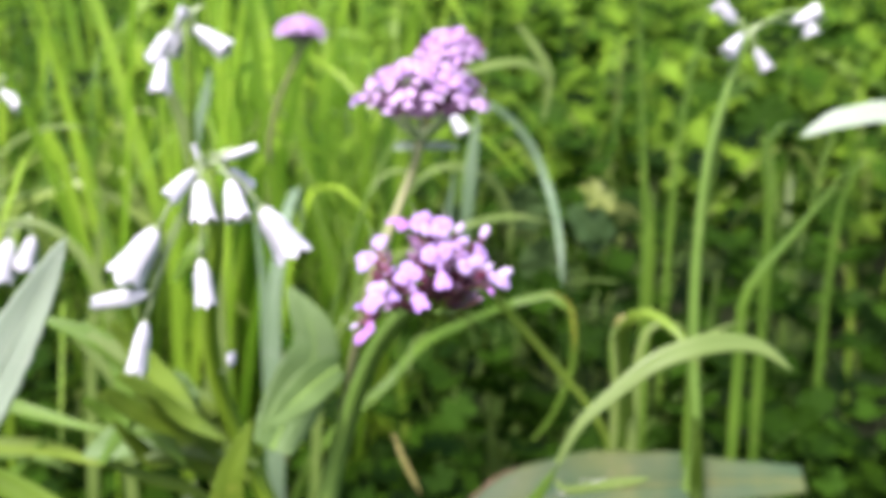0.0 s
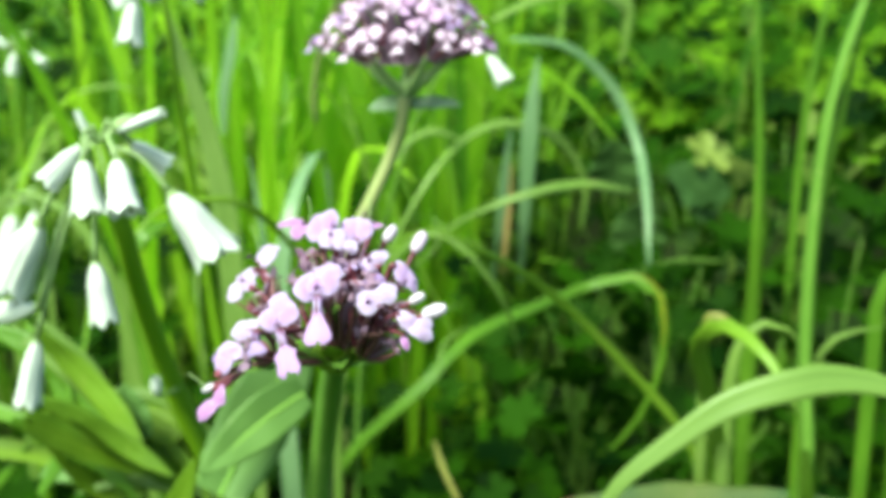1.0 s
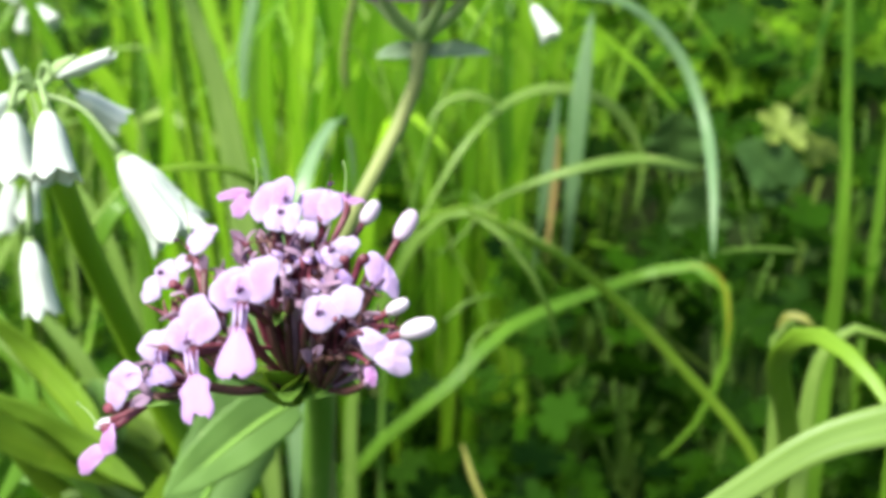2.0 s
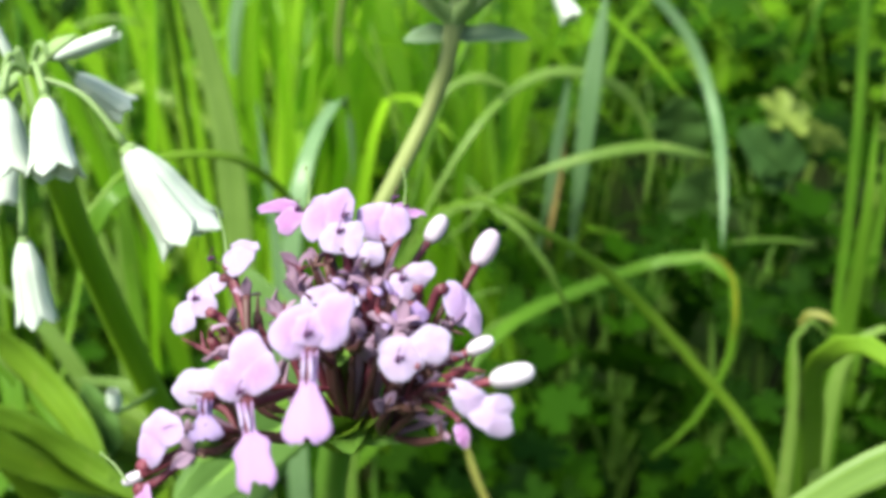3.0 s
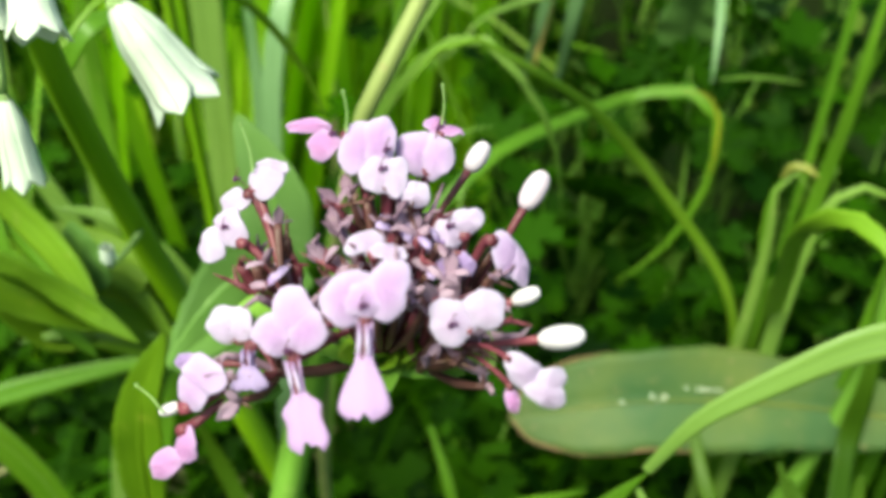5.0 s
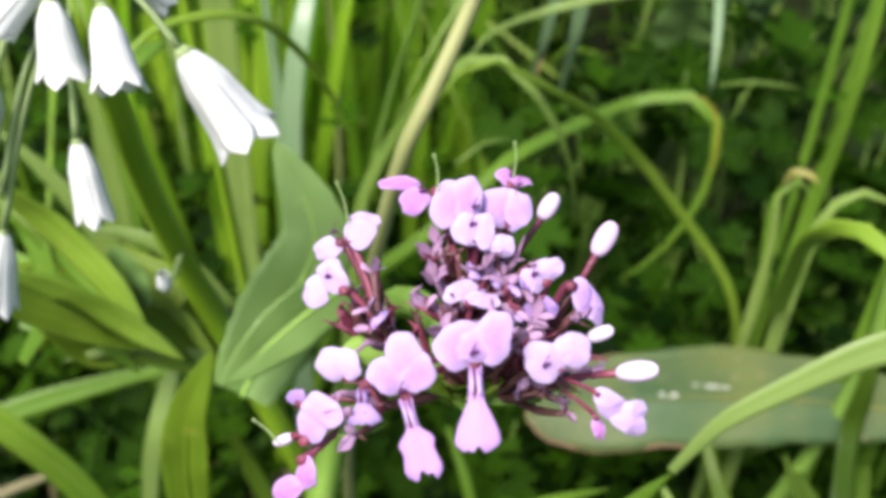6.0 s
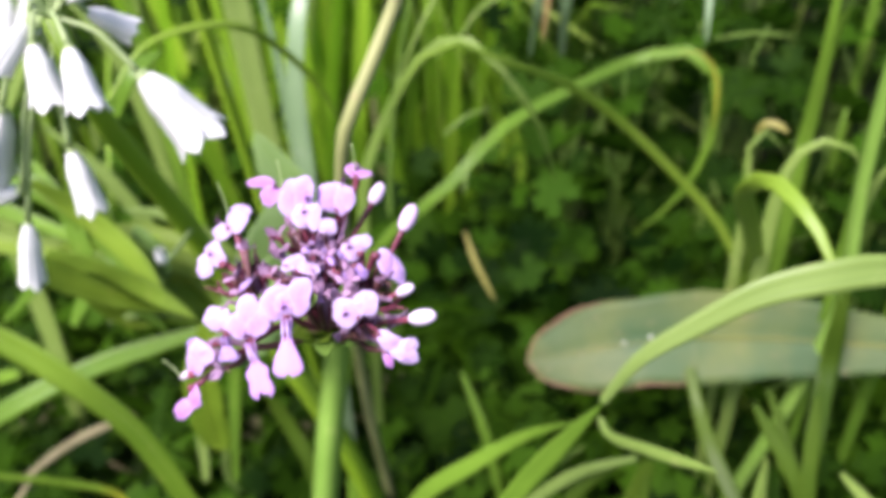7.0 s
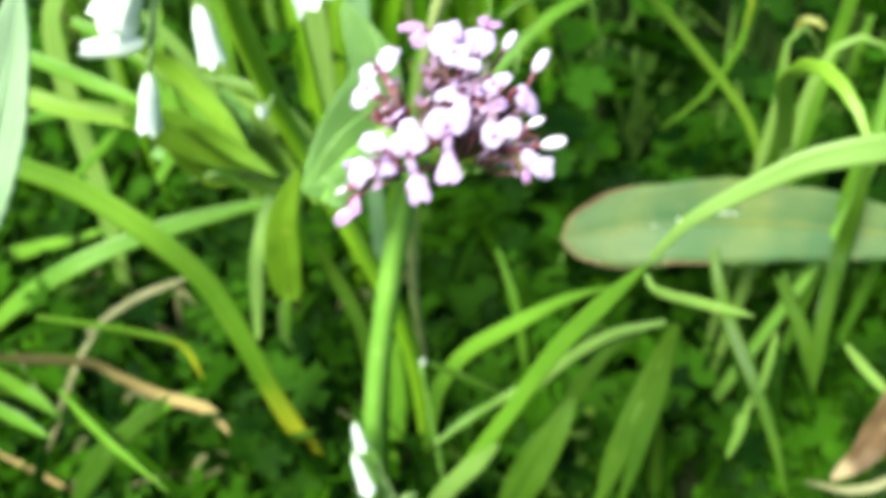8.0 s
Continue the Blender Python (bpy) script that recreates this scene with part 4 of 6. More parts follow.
hero(0.005, GRASS, 0, [(-0.2271, 0.3600, 0.1278), (-0.1928, 0.3600, 0.1413), (-0.1649, 0.3600, 0.1421), (-0.1422, 0.3550, 0.1370)], tip=0.4)
hero(0.005, GRASS_BRIGHT, 0, [(-0.0489, 0.3100, 0.1663), (-0.0593, 0.3050, 0.1787), (-0.0718, 0.3000, 0.1882), (-0.0859, 0.2950, 0.1905)], tip=0.5)
hero(0.0045, GRASS_LIGHT, 0, [(-0.0476, 0.3000, 0.1669), (-0.0596, 0.2950, 0.1720), (-0.0738, 0.2900, 0.1764), (-0.0887, 0.2850, 0.1739)], tip=0.5)
hero(0.005, GRASS_LIGHT, 0, [(-0.0578, 0.3200, 0.1686), (-0.0694, 0.3200, 0.1812), (-0.0827, 0.3200, 0.1895), (-0.0987, 0.3200, 0.1904)], tip=0.5)
hero(0.004, GRASS_BRIGHT, 0, [(-0.0502, 0.2950, 0.1632), (-0.0639, 0.3000, 0.1813), (-0.0771, 0.3050, 0.1907), (-0.0974, 0.3100, 0.1894)], tip=0.5)
hero(0.003, DRY, 0, [(-0.1991, 0.2500, 0.0385), (-0.1788, 0.2500, 0.0271), (-0.1590, 0.2480, 0.0170)])
hero(0.0032, GRASS, 0, [(-0.0095, 0.2750, 0.1168), (0.0015, 0.2850, 0.1000), (0.0173, 0.3000, 0.0724)], tip=0.5)
hero(0.0034, GRASS_PALE, 0, [(0.0984, 0.2900, 0.0759), (0.0996, 0.2920, 0.0884), (0.1004, 0.2950, 0.1019)], tip=0.4)
hero(0.0026, GRASS_PALE, 0, [(0.1035, 0.3000, 0.1034), (0.1038, 0.3020, 0.1162), (0.1040, 0.3050, 0.1277)], tip=0.5)
hero(0.004, GRASS_DARK_SHADED, 0, [(-0.2586, 0.3300, 0.0244), (-0.2223, 0.3400, 0.0394), (-0.1871, 0.3500, 0.0463)], tip=0.4)
hero(0.003, DRY, 0, [(0.0210, 0.4700, 0.2427), (0.0188, 0.4750, 0.2173), (0.0151, 0.4800, 0.1866)], tip=0.5)
hero(0.0012, GRASS_PALE, 0, [(-0.0043, 0.3700, 0.1968), (0.0033, 0.3750, 0.2023), (0.0112, 0.3800, 0.2031)])
hero(0.0014, GRASS_PALE, 0, [(0.0861, 0.4600, 0.1987), (0.1011, 0.4650, 0.1993), (0.1197, 0.4700, 0.1970)])
hero(0.0013, GRASS_PALE, 0, [(0.0039, 0.3600, 0.1810), (0.0053, 0.3700, 0.1912), (0.0133, 0.3800, 0.1950)])
hero(0.0034, GRASS, 0, [(-0.1199, 0.2320, 0.1238), (-0.1072, 0.2280, 0.1087), (-0.0839, 0.2220, 0.0922)], tip=0.5)
hero(0.0085, GRASS_DARK_SHADED, 0, [(-0.1245, 0.2180, 0.0731), (-0.1085, 0.2280, 0.0986), (-0.0858, 0.2400, 0.1207)], tip=0.5)
hero(0.006, GRASS, 0, [(-0.1672, 0.2350, 0.1034), (-0.1518, 0.2350, 0.0966), (-0.1354, 0.2320, 0.0924)], tip=0.4)
hero(0.007, GRASS, 0, [(-0.1744, 0.2500, 0.1025), (-0.1606, 0.2500, 0.0899), (-0.1438, 0.2460, 0.0828)], tip=0.4)
hero(0.0045, GRASS_DARK_SHADED, 0, [(0.0990, 0.3100, 0.1474), (0.1110, 0.3000, 0.1316), (0.1187, 0.2950, 0.1139)])
hero(0.0042, GRASS_DARK_SHADED, 0, [(0.1149, 0.3100, 0.1532), (0.1153, 0.3000, 0.1326), (0.1175, 0.2940, 0.1148)])
hero(0.0088, GRASS_DARK_SHADED, 0, [(0.0709, 0.3000, 0.1286), (0.0681, 0.2960, 0.1107), (0.0618, 0.2850, 0.0876), (0.0551, 0.2700, 0.0568)], tip=0.3)
hero(0.0052, GRASS_DARK_SHADED, 0, [(0.0710, 0.2980, 0.1238), (0.0696, 0.2900, 0.1030), (0.0664, 0.2800, 0.0824), (0.0630, 0.2700, 0.0599)], tip=0.3)
# blades end


# ---- pink valerian plants ----
def petal(buf, root, along, nor, length, width, cup=0.25, notch=0.0, claw=0.3, n=8, k=7, curl=0.0, neck=0.0, bulge=0.12):
    """A rounded, cupped petal on a narrow claw."""
    along, nor = Vector(along).normalized(), Vector(nor).normalized()
    side = along.cross(nor).normalized()
    nor = side.cross(along).normalized()
    up, low = [], []
    for i in range(n + 1):
        s = i / n
        w = width * 0.5 * (claw + (1 - claw) * min(1.0, max(0.0, (s - neck) / (0.55 - neck * 0.2))) ** 0.8) * max(0.06, 1 - max(0.0, (s - 0.55) / 0.45) ** 2.2) ** 0.5
        if neck:
            w = width * 0.5 * (claw + (1 - claw) * min(1.0, max(0.0, (s - neck) / (0.84 - neck))) ** 1.2) * max(0.5, 1 - max(0.0, (s - 0.84) / 0.16) ** 2 * 0.5)
        a, b = [], []
        for j in range(k):
            u = j / (k - 1) * 2 - 1
            y = length * (s - notch * (1 - abs(u)) * s ** 3)
            h = -cup * width * (u * u * 0.5 * s) + curl * length * s * s + bulge * width * math.sin(s * 3.1) + 0.025 * width * math.sin(5 * u + 7 * s + length * 9000)
            q = Vector(root) + along * y + side * (u * w) + nor * h
            t = 0.00009 * (1 - u * u * 0.8)
            a.append(q + nor * t)
            b.append(q - nor * t)
        up.append(a)
        low.append(b[::-1])
    buf.grid([a + b for a, b in zip(up, low)], closed=True)


def flower_meshes(pale, lobe, lip_long, seed):
    """Meshes of one two-lipped flower: its mouth at the origin, +z upper lip, -y the way it faces."""
    r = random.Random(seed)
    made = []
    skin = (PETAL, PETAL_PALE, PETAL_LILAC)[pale]
    face = Vector((0, -1, 0.1))
    if 0 < lip_long < lobe:
        b = Buf()
        petal(b, (0, 0, -0.0002), (r.uniform(-0.1, 0.1), -0.25, 1), face, lobe, lobe * 1.12, 0.3, notch=0.06, claw=0.5)
        made.append(("petal", b.mesh("petal", skin), ""))
    for sgn in () if 0 < lip_long < lobe else (-1, 1):
        b = Buf()
        petal(b, (sgn * 0.0003, 0, 0.0002), (sgn * (0.62 + r.uniform(-0.08, 0.08)), -0.12, 0.62 + r.uniform(-0.1, 0.12)), face, lobe, lobe * 1.14, 0.16, claw=0.62, bulge=0.06)
        made.append(("petal", b.mesh("petal", skin), ""))
    if lip_long > 0:
        b = Buf()
        petal(b, (0, -0.0004, -0.0004), (r.uniform(-0.1, 0.1), -0.45, -1), (0, -1, 0.45), lip_long, lobe * 0.98, 0.2, notch=0.1, claw=0.28, n=12, curl=-0.06, neck=0.4, bulge=0.08)
        made.append(("lower_lip", b.mesh("lower_lip", skin), ""))
        for dx in (-0.00024, 0.00024):
            b = Buf()
            tube(b, [(dx, -0.0008, -0.0004), (dx * 1.1, -0.0017, -lip_long * 0.2), (dx * 1.3, -0.0026, -lip_long * 0.38)], [0.00024, 0.0002, 0.00008], 5, 5)
            made.append(("throat_stripe", b.mesh("throat_stripe", TUBE), "crimson stripe in the throat"))
    b = Buf()
    ellipsoid(b, (0.0003, -0.0013, 0.0009), (0.5, 0, 1), 0.001, 0.00036, 5, 6)
    made.append(("eye_mark", b.mesh("eye_mark", EYE_MARK), "dark purple mark"))
    for sgn in (-1, 1):
        b = Buf()
        a = (sgn * 0.0004, -0.001, 0.0008)
        c = (sgn * 0.0006 + r.uniform(-0.0003, 0.0003), -0.0024, 0.0014)
        tube(b, [(0, 0, 0), a, c], [0.00006, 0.00005, 0.00004], 5, 5)
        ellipsoid(b, c, (1, 0, 0.3), 0.0006, 0.00016, 4, 5)
        made.append(("stamen", b.mesh("stamen", CALYX), "thin stamen with a dark anther"))
    return made


FLOWER_KINDS = [flower_meshes(p, lobe, lip, 11 + i) for i, (p, lobe, lip) in enumerate([(1, 0.0030, 0.0036), (2, 0.0026, 0.0034), (0, 0.0031, 0.0048), (1, 0.0036, 0.0026)])]


def flower(plant, mouth, root, kind, face, up, grow=1.0):
    """One flower of a head: tube from the root to the mouth, petals round the mouth."""
    mouth, root = Vector(mouth), Vector(root)
    b = Buf()
    bow = (mouth + root) / 2 + Vector((0, 0, 0.0008))
    tube(b, [root, bow, mouth], [0.0003, 0.00045, 0.0006], 8, 9)
    ob = part("flower", b, WITHER, plant, "pale pink two-lipped flower on a dull lilac tube")
    f = Vector(face).normalized()
    x = f.cross(Vector(up)).normalized()
    z = x.cross(f).normalized()
    m = Matrix((x, -f, z)).transposed().to_4x4()
    m.translation = mouth
    for name, me, lab in FLOWER_KINDS[kind]:
        q = part(name, me, None, ob, lab)
        q.matrix_basis = m @ Matrix.Scale(grow, 4)
    return ob


def bud(plant, tip, root, length=0.0036, radius=0.00092):
    tip, root = Vector(tip), Vector(root)
    d = (tip - root).normalized()
    b = Buf()
    tube(b, [root, (root + tip) / 2, tip - d * length * 0.3], [0.0002, 0.00026, 0.00045], 7, 7)
    ob = part("bud", b, TUBE, plant, "closed pinkish white bud on a crimson tube")
    b = Buf()
    ellipsoid(b, tip, d, length, radius)
    part("bud_tip", b, BUD, ob)
    return ob


def cluster(plant, base, axis, count, seed, spread=0.0035, long=0.0055, stout=1.0):
    """A sheaf of maroon calyces and spent tubes."""
    r = random.Random(seed)
    axis = Vector(axis).normalized()
    side = axis.orthogonal().normalized()
    up = axis.cross(side)
    for i in range(count):
        a = i * 2.4 + r.uniform(-0.3, 0.3)
        rad = spread * math.sqrt((i + 0.5) / count)
        d = side * math.cos(a) + up * math.sin(a)
        b = Buf()
        root = Vector(base) + d * rad * 0.35
        end = Vector(base) + d * rad * 1.5 + axis * long * r.uniform(0.7, 1.15)
        tube(b, [root, (root + end) / 2 + d * 0.0005, end], [0.0003 * stout, 0.00048 * stout, 0.0003 * stout], 6, 6)
        for j in range(3):
            q = end + Vector((r.gauss(0, 1), r.gauss(0, 1), r.gauss(0, 1))) * 0.0007 + axis * 0.0008
            tube(b, [end, q], [0.0003, 0.00005], 2, 5)
        ob = part("calyx", b, (CALYX, TUBE, WITHER, CALYX)[i % 4], plant)
        if i % 3 == 0 and stout == 1.0:
            b = Buf()
            petal(b, end, axis + d * 0.6, d.cross(axis) + d * 0.4, 0.0022, 0.0014, 0.7, n=4, k=5, curl=0.5)
            petal(b, end, axis - d * 0.3 + up * 0.4, d, 0.0018, 0.0012, 0.7, n=4, k=5, curl=-0.4)
            part("withered_petal", b, WITHER, ob, "shrivelled brownish lilac petal")


def disc_petal(buf, centre, across, tall, turn, dome, step, seed, sides=24):
    """A rounded, domed petal of a two-lipped flower, in millimetres: x across, z up, facing -y."""
    r = random.Random(seed)
    p1, p2 = r.uniform(0, 6), r.uniform(0, 6)
    c, sn = math.cos(radians(turn)), math.sin(radians(turn))
    toward = math.atan2(-centre[1], -centre[0])
    rows = []
    for k, back in [(0.03, 0), (0.35, 0), (0.65, 0), (0.87, 0), (0.97, 0), (1.0, 0.5), (0.95, 1), (0.6, 1), (0.03, 1)]:
        row = []
        for j in range(sides):
            a = 2 * math.pi * j / sides
            edge = 1 + 0.08 * math.sin(2 * a + p1) + 0.075 * math.sin(3 * a + p2) + 0.035 * math.sin(5 * a + p1 * 2) + 0.025 * math.sin(8 * a + p1)
            u, v = across * k * edge * math.cos(a), tall * k * edge * math.sin(a)
            x, z = u * c - v * sn, u * sn + v * c
            claw = max(0.0, math.cos(math.atan2(z, x) - toward)) ** 3 * k * k
            y = -dome * (1 - k * k) - step + back * 0.16 + claw * 0.35 + 0.16 * k * k * math.sin(3 * a + p2) + 0.09 * k * math.sin(5 * a + p1)
            row.append((centre[0] + x, y, centre[1] + z))
        rows.append(row)
    buf.grid(rows, closed=True)


def lower_lip(buf, end, width, seed, ears=0.0):
    """The hanging lip: a narrow stalk that opens into a rounded, faintly lobed fan."""
    r = random.Random(seed)
    end = Vector((end[0], 0, end[1]))
    side = Vector((-end.z, 0, end.x)).normalized()
    n, k = 16, 9
    up, low = [], []
    for i in range(n + 1):
        t = i / n
        half = 0.14 + 0.06 * t
        if t > 0.42:
            g = (t - 0.42) / 0.58
            half = 0.17 + 0.33 * math.sin(min(1.0, g * 1.12) * math.pi / 2) ** 1.1 * (1.0 if g < 0.78 else max(0.3, 1 - ((g - 0.78) / 0.22) ** 2 * 0.62))
            half += ears * math.exp(-((g - 0.2) / 0.16) ** 2)
        a, b = [], []
        for j in range(k):
            u = j / (k - 1) * 2 - 1
            along = t * (1 - (0.06 + 0.25 * ears) * t ** 6 * (1 - abs(u)) + 0.03 * t ** 6 * math.sin(u * 7 + seed))
            h = -0.5 * math.sin(t * 2.6) - 0.35 * t * (1 - u * u) + 0.12 * math.sin(u * 5 + seed) * t
            q = end * along + side * (u * half * width) + Vector((0, h, 0))
            a.append(q)
            b.append(q + Vector((0, 0.15, 0)))
        up.append(a)
        low.append(b[::-1])
    buf.grid([p + q for p, q in zip(up, low)], closed=True)


def bloom(plant, mouth, root, facing, skin, lobes, lip=None, eye=None, ears=0.0, wide=1.0):
    """One flower of the near head: crimson tube, rounded upper lobes, hanging lip, dark mark. Lobes and lip in millimetres."""
    mouth, root = Vector(mouth), Vector(root)
    n = Vector(facing).normalized()
    x = Vector((0, 0, 1)).cross(n).normalized()
    x = x if x.x > 0 else -x
    z = x.cross(n)
    z = z if z.z > 0 else -z
    m = Matrix((x, -n, z)).transposed().to_4x4() @ Matrix.Scale(0.001, 4)
    m.translation = mouth
    b = Buf()
    behind = mouth - n * 0.0009
    bow = behind.lerp(root, 0.45) + Vector((0, 0, 0.0007)) - n * 0.0006
    tube(b, [root, bow, behind, mouth + n * 0.0001], [wide * q for q in (0.00022, 0.0003, 0.0004, 0.00055)], 10, 9)
    ob = part("flower", b, TUBE, plant, "pink two-lipped flower on a crimson tube")
    seed = int(abs(mouth.x) * 1e5) + len(lobes)

    def piece(name, buf, material, label=""):
        part(name, buf, material, ob, label).matrix_basis = m

    for i, (cx, cz, across, tall, turn) in enumerate(lobes):
        b = Buf()
        disc_petal(b, (cx, cz), across, tall, turn, 0.36 * min(across, tall), 0.22 * i, seed + i)
        piece("petal", b, skin)
    if lip:
        b = Buf()
        lower_lip(b, lip[:2], lip[2], seed, ears)
        piece("lower_lip", b, LIP if skin is BLUSH else skin)
        b = Buf()
        tube(b, [(0, 0.2, 0.3), (lip[0] * 0.2, -0.35, lip[1] * 0.2), (lip[0] * 0.42, -0.35, lip[1] * 0.42)], [0.55, 0.5, 0.3], 8, 8, flat=0.5)
        piece("throat", b, TUBE, "crimson throat")
        for dx in (-0.3, 0.3):
            b = Buf()
            tube(b, [(dx, -0.75, lip[1] * 0.06), (dx + lip[0] * 0.2, -0.85, lip[1] * 0.2), (dx * 1.2 + lip[0] * 0.36, -0.85, lip[1] * 0.36)], [0.16, 0.2, 0.12], 6, 6)
            piece("throat_stripe", b, skin, "pale stripe in the throat")
    if eye:
        lift = -0.36 * min(lobes[0][2:4]) - 0.3
        for dx, dz, r in ((0.0, 0.0, 0.24), (0.4, 0.15, 0.15)):
            b = Buf()
            ellipsoid(b, (eye[0] + dx, lift * 0.9, eye[1] + dz), (0.4, -0.2, 1), r * 2.6, r, 5, 7)
            piece("eye_mark", b, EYE_MARK, "dark purple mark")
        b = Buf()
        tube(b, [(eye[0] * 0.5, 0, eye[1] * 0.5), (eye[0], lift * 1.1, eye[1] + 0.3), (eye[0] + 0.3, lift * 1.6, eye[1] + 1.0)], [0.07, 0.06, 0.05], 6, 5)
        piece("stamen", b, CALYX, "thin stamen")
    return ob


def spent_flower(plant, tip, root, r):
    """A faded flower: its tube with shrivelled, folded lobes."""
    tip, root = Vector(tip), Vector(root)
    d = (tip - root).normalized()
    b = Buf()
    tube(b, [root, root.lerp(tip, 0.5) + Vector((r.gauss(0, 0.0004), 0, 0)), tip], [0.0003, 0.0004, 0.0005], 7, 6)
    ob = part("spent_flower", b, r.choice((TUBE, CALYX)), plant, "faded flower on a maroon tube")
    side = d.orthogonal().normalized()
    for i in range(3):
        b = Buf()
        out = Matrix.Rotation(2.1 * i + r.uniform(0, 1), 3, d) @ side
        petal(b, tip - d * 0.0002, d * 0.6 + out, d - out * 0.3, r.uniform(0.0012, 0.0022), r.uniform(0.0008, 0.0015), r.uniform(0.3, 0.9), n=6, k=5, curl=r.uniform(-0.6, 0.5), claw=0.45)
        part("withered_petal", b, WITHER if r.random() < 0.6 else LILAC, ob, "shrivelled lilac petal")


def bract(plant, root, tip, width, material, label="green pointed bract"):
    b = Buf()
    oval_leaf(b, [root, (Vector(root) + Vector(tip)) / 2 + Vector((0, 0, 0.0006)), tip], width, 8, 5, thick=0.00015, shape=0.8)
    return part("bract", b, material, plant, label)


def valerian_a():
    """The flower head nearest to the walk, with three sheaves of flowers."""
    hub = Vector((0.0165, 0.2155, 0.2475))
    foot = Vector((-0.026, 0.262, 0.0))
    plant = thing("valerian_plant", foot, "pink valerian plant with a domed cluster of small flowers", "flower", "valerian plants")
    o = lambda q: Vector(q) - foot
    b = Buf()
    tube(b, [o(foot), o((-0.030, 0.270, 0.07)), o((-0.026, 0.283, 0.125)), o((-0.020, 0.292, 0.165)), o((-0.004, 0.268, 0.215)), o((0.011, 0.232, 0.243)), o(hub)], [0.0042, 0.0042, 0.004, 0.003, 0.0016], 24, 12, ribs=0.05)
    part("stem", b, STEM, plant, "smooth hollow green stem")
    sheaves = [(0.0085, 0.2115, 0.2545), (0.0175, 0.2125, 0.2575), (0.0245, 0.212, 0.2545), (0.0165, 0.2175, 0.2585), (0.0095, 0.206, 0.2505)]
    for i, s in enumerate(sheaves):
        b = Buf()
        tube(b, [o(hub), o((hub + Vector(s)) / 2 - Vector((0, 0, 0.0012))), o(s)], [0.001, 0.0006, 0.0005], 8, 8)
        part("branch", b, STEM if i in (1, 3) else CALYX, plant, "short flowering branch")
        out = (Vector(s) - hub).normalized()
        cluster(plant, o(s), out + Vector((0, -0.3, 0.6)), (3, 16, 12, 13, 5)[i], 30 + i, (0.0026, 0.0042, 0.0032, 0.0036, 0.002)[i], 0.005)
        bract(plant, o(Vector(s) - Vector((0, 0, 0.001))), o(Vector(s) + Vector((out.x * 0.006, -0.004, -0.001))), 0.0035, STEM)
    for i in range(3):
        base = hub + Vector(((-0.004, 0.001, 0.005)[i], -0.002, (0.001, 0.002, 0.001)[i]))
        cluster(plant, o(base), Vector(((-0.6, 0.12, 0.5)[i], -0.25, 1)), (9, 20, 16)[i], 90 + i, (0.0026, 0.0034, 0.0042)[i], (0.006, 0.0105, 0.0085)[i])
    for i in range(7):
        a = 0.5 + i * 0.9
        end = hub + Vector((math.cos(a) * 0.010, math.sin(a) * 0.007, 0.0015 + 0.002 * math.sin(i * 2.0)))
        bract(plant, o(hub - Vector((0, 0, 0.001))), o(end), 0.0042, STEM)
    cluster(plant, o((0.0065, 0.2155, 0.2524)), (-0.12, -0.1, 1), 10, 140, 0.0021, 0.0042, 1.6)
    cluster(plant, o((0.0235, 0.2105, 0.2535)), (0.5, -0.3, 0.5), 12, 141, 0.0026, 0.0034)
    for i in range(7):
        a = -2.9 + i * 0.45
        end = hub + Vector((math.cos(a) * 0.0062, math.sin(a) * 0.0058, 0.0022 + 0.0012 * (i % 2)))
        bract(plant, o(hub - Vector((0, 0, 0.0022))), o(end), 0.0046, GRASS_BRIGHT, "yellow-green bract under the flower head")
    left, middle, right, top, side = (o(q) for q in sheaves)
    middle, top = middle.lerp(o(hub), 0.6), top.lerp(o(hub), 0.5)
    low_right = o((0.0240, 0.2100, 0.2530))
    bloom(plant, o((0.0120, 0.2201, 0.2681)), top, (-0.25, -0.75, 0.6), PINK, [(-4.26, -0.27, 2.51, 0.75, 19), (-1.81, -1.64, 1.76, 1.46, 35)], None, (-1.23, -0.39))
    bloom(plant, o((0.0161, 0.2174, 0.2671)), top, (-0.05, -0.75, 0.65), BLUSH, [(-2.29, 0.86, 2.1, 2.49, 20), (-0.61, 1.58, 1.79, 2.5, 4)], None, (0.4, 0.88))
    bloom(plant, o((0.0171, 0.2154, 0.2659)), top, (0.0, -0.7, 0.7), BLANCHED, [(-0.92, 0.78, 1.64, 1.91, 8), (0.64, 0.79, 1.32, 1.8, 8)], None, (-0.62, 1.15))
    bloom(plant, o((0.0201, 0.2190, 0.2660)), top, (0.1, -0.75, 0.65), BLUSH, [(-1.18, 1.65, 1.9, 2.27, 15), (0.59, 1.35, 1.58, 2.32, -1)], None, (0.63, 3.76))
    bloom(plant, o((0.0197, 0.2152, 0.2653)), top, (0.1, -0.8, 0.6), BLANCHED, [(-0.01, 0.15, 1.37, 1.27, 5)], None, None)
    bloom(plant, o((0.0195, 0.2287, 0.2657)), top, (0.1, -0.3, 1.0), PINK, [(-0.57, 1.05, 1.26, 1.11, 14), (0.94, -0.09, 1.29, 0.78, -23)], None, (-0.03, 0.61))
    bloom(plant, o((0.0245, 0.2136, 0.2629)), right, (0.1, -0.8, 0.6), BLANCHED, [(-1.32, 0.25, 1.3, 1.65, 15), (0.16, 1.27, 1.46, 1.25, 25)], None, (-1.4, 0.64))
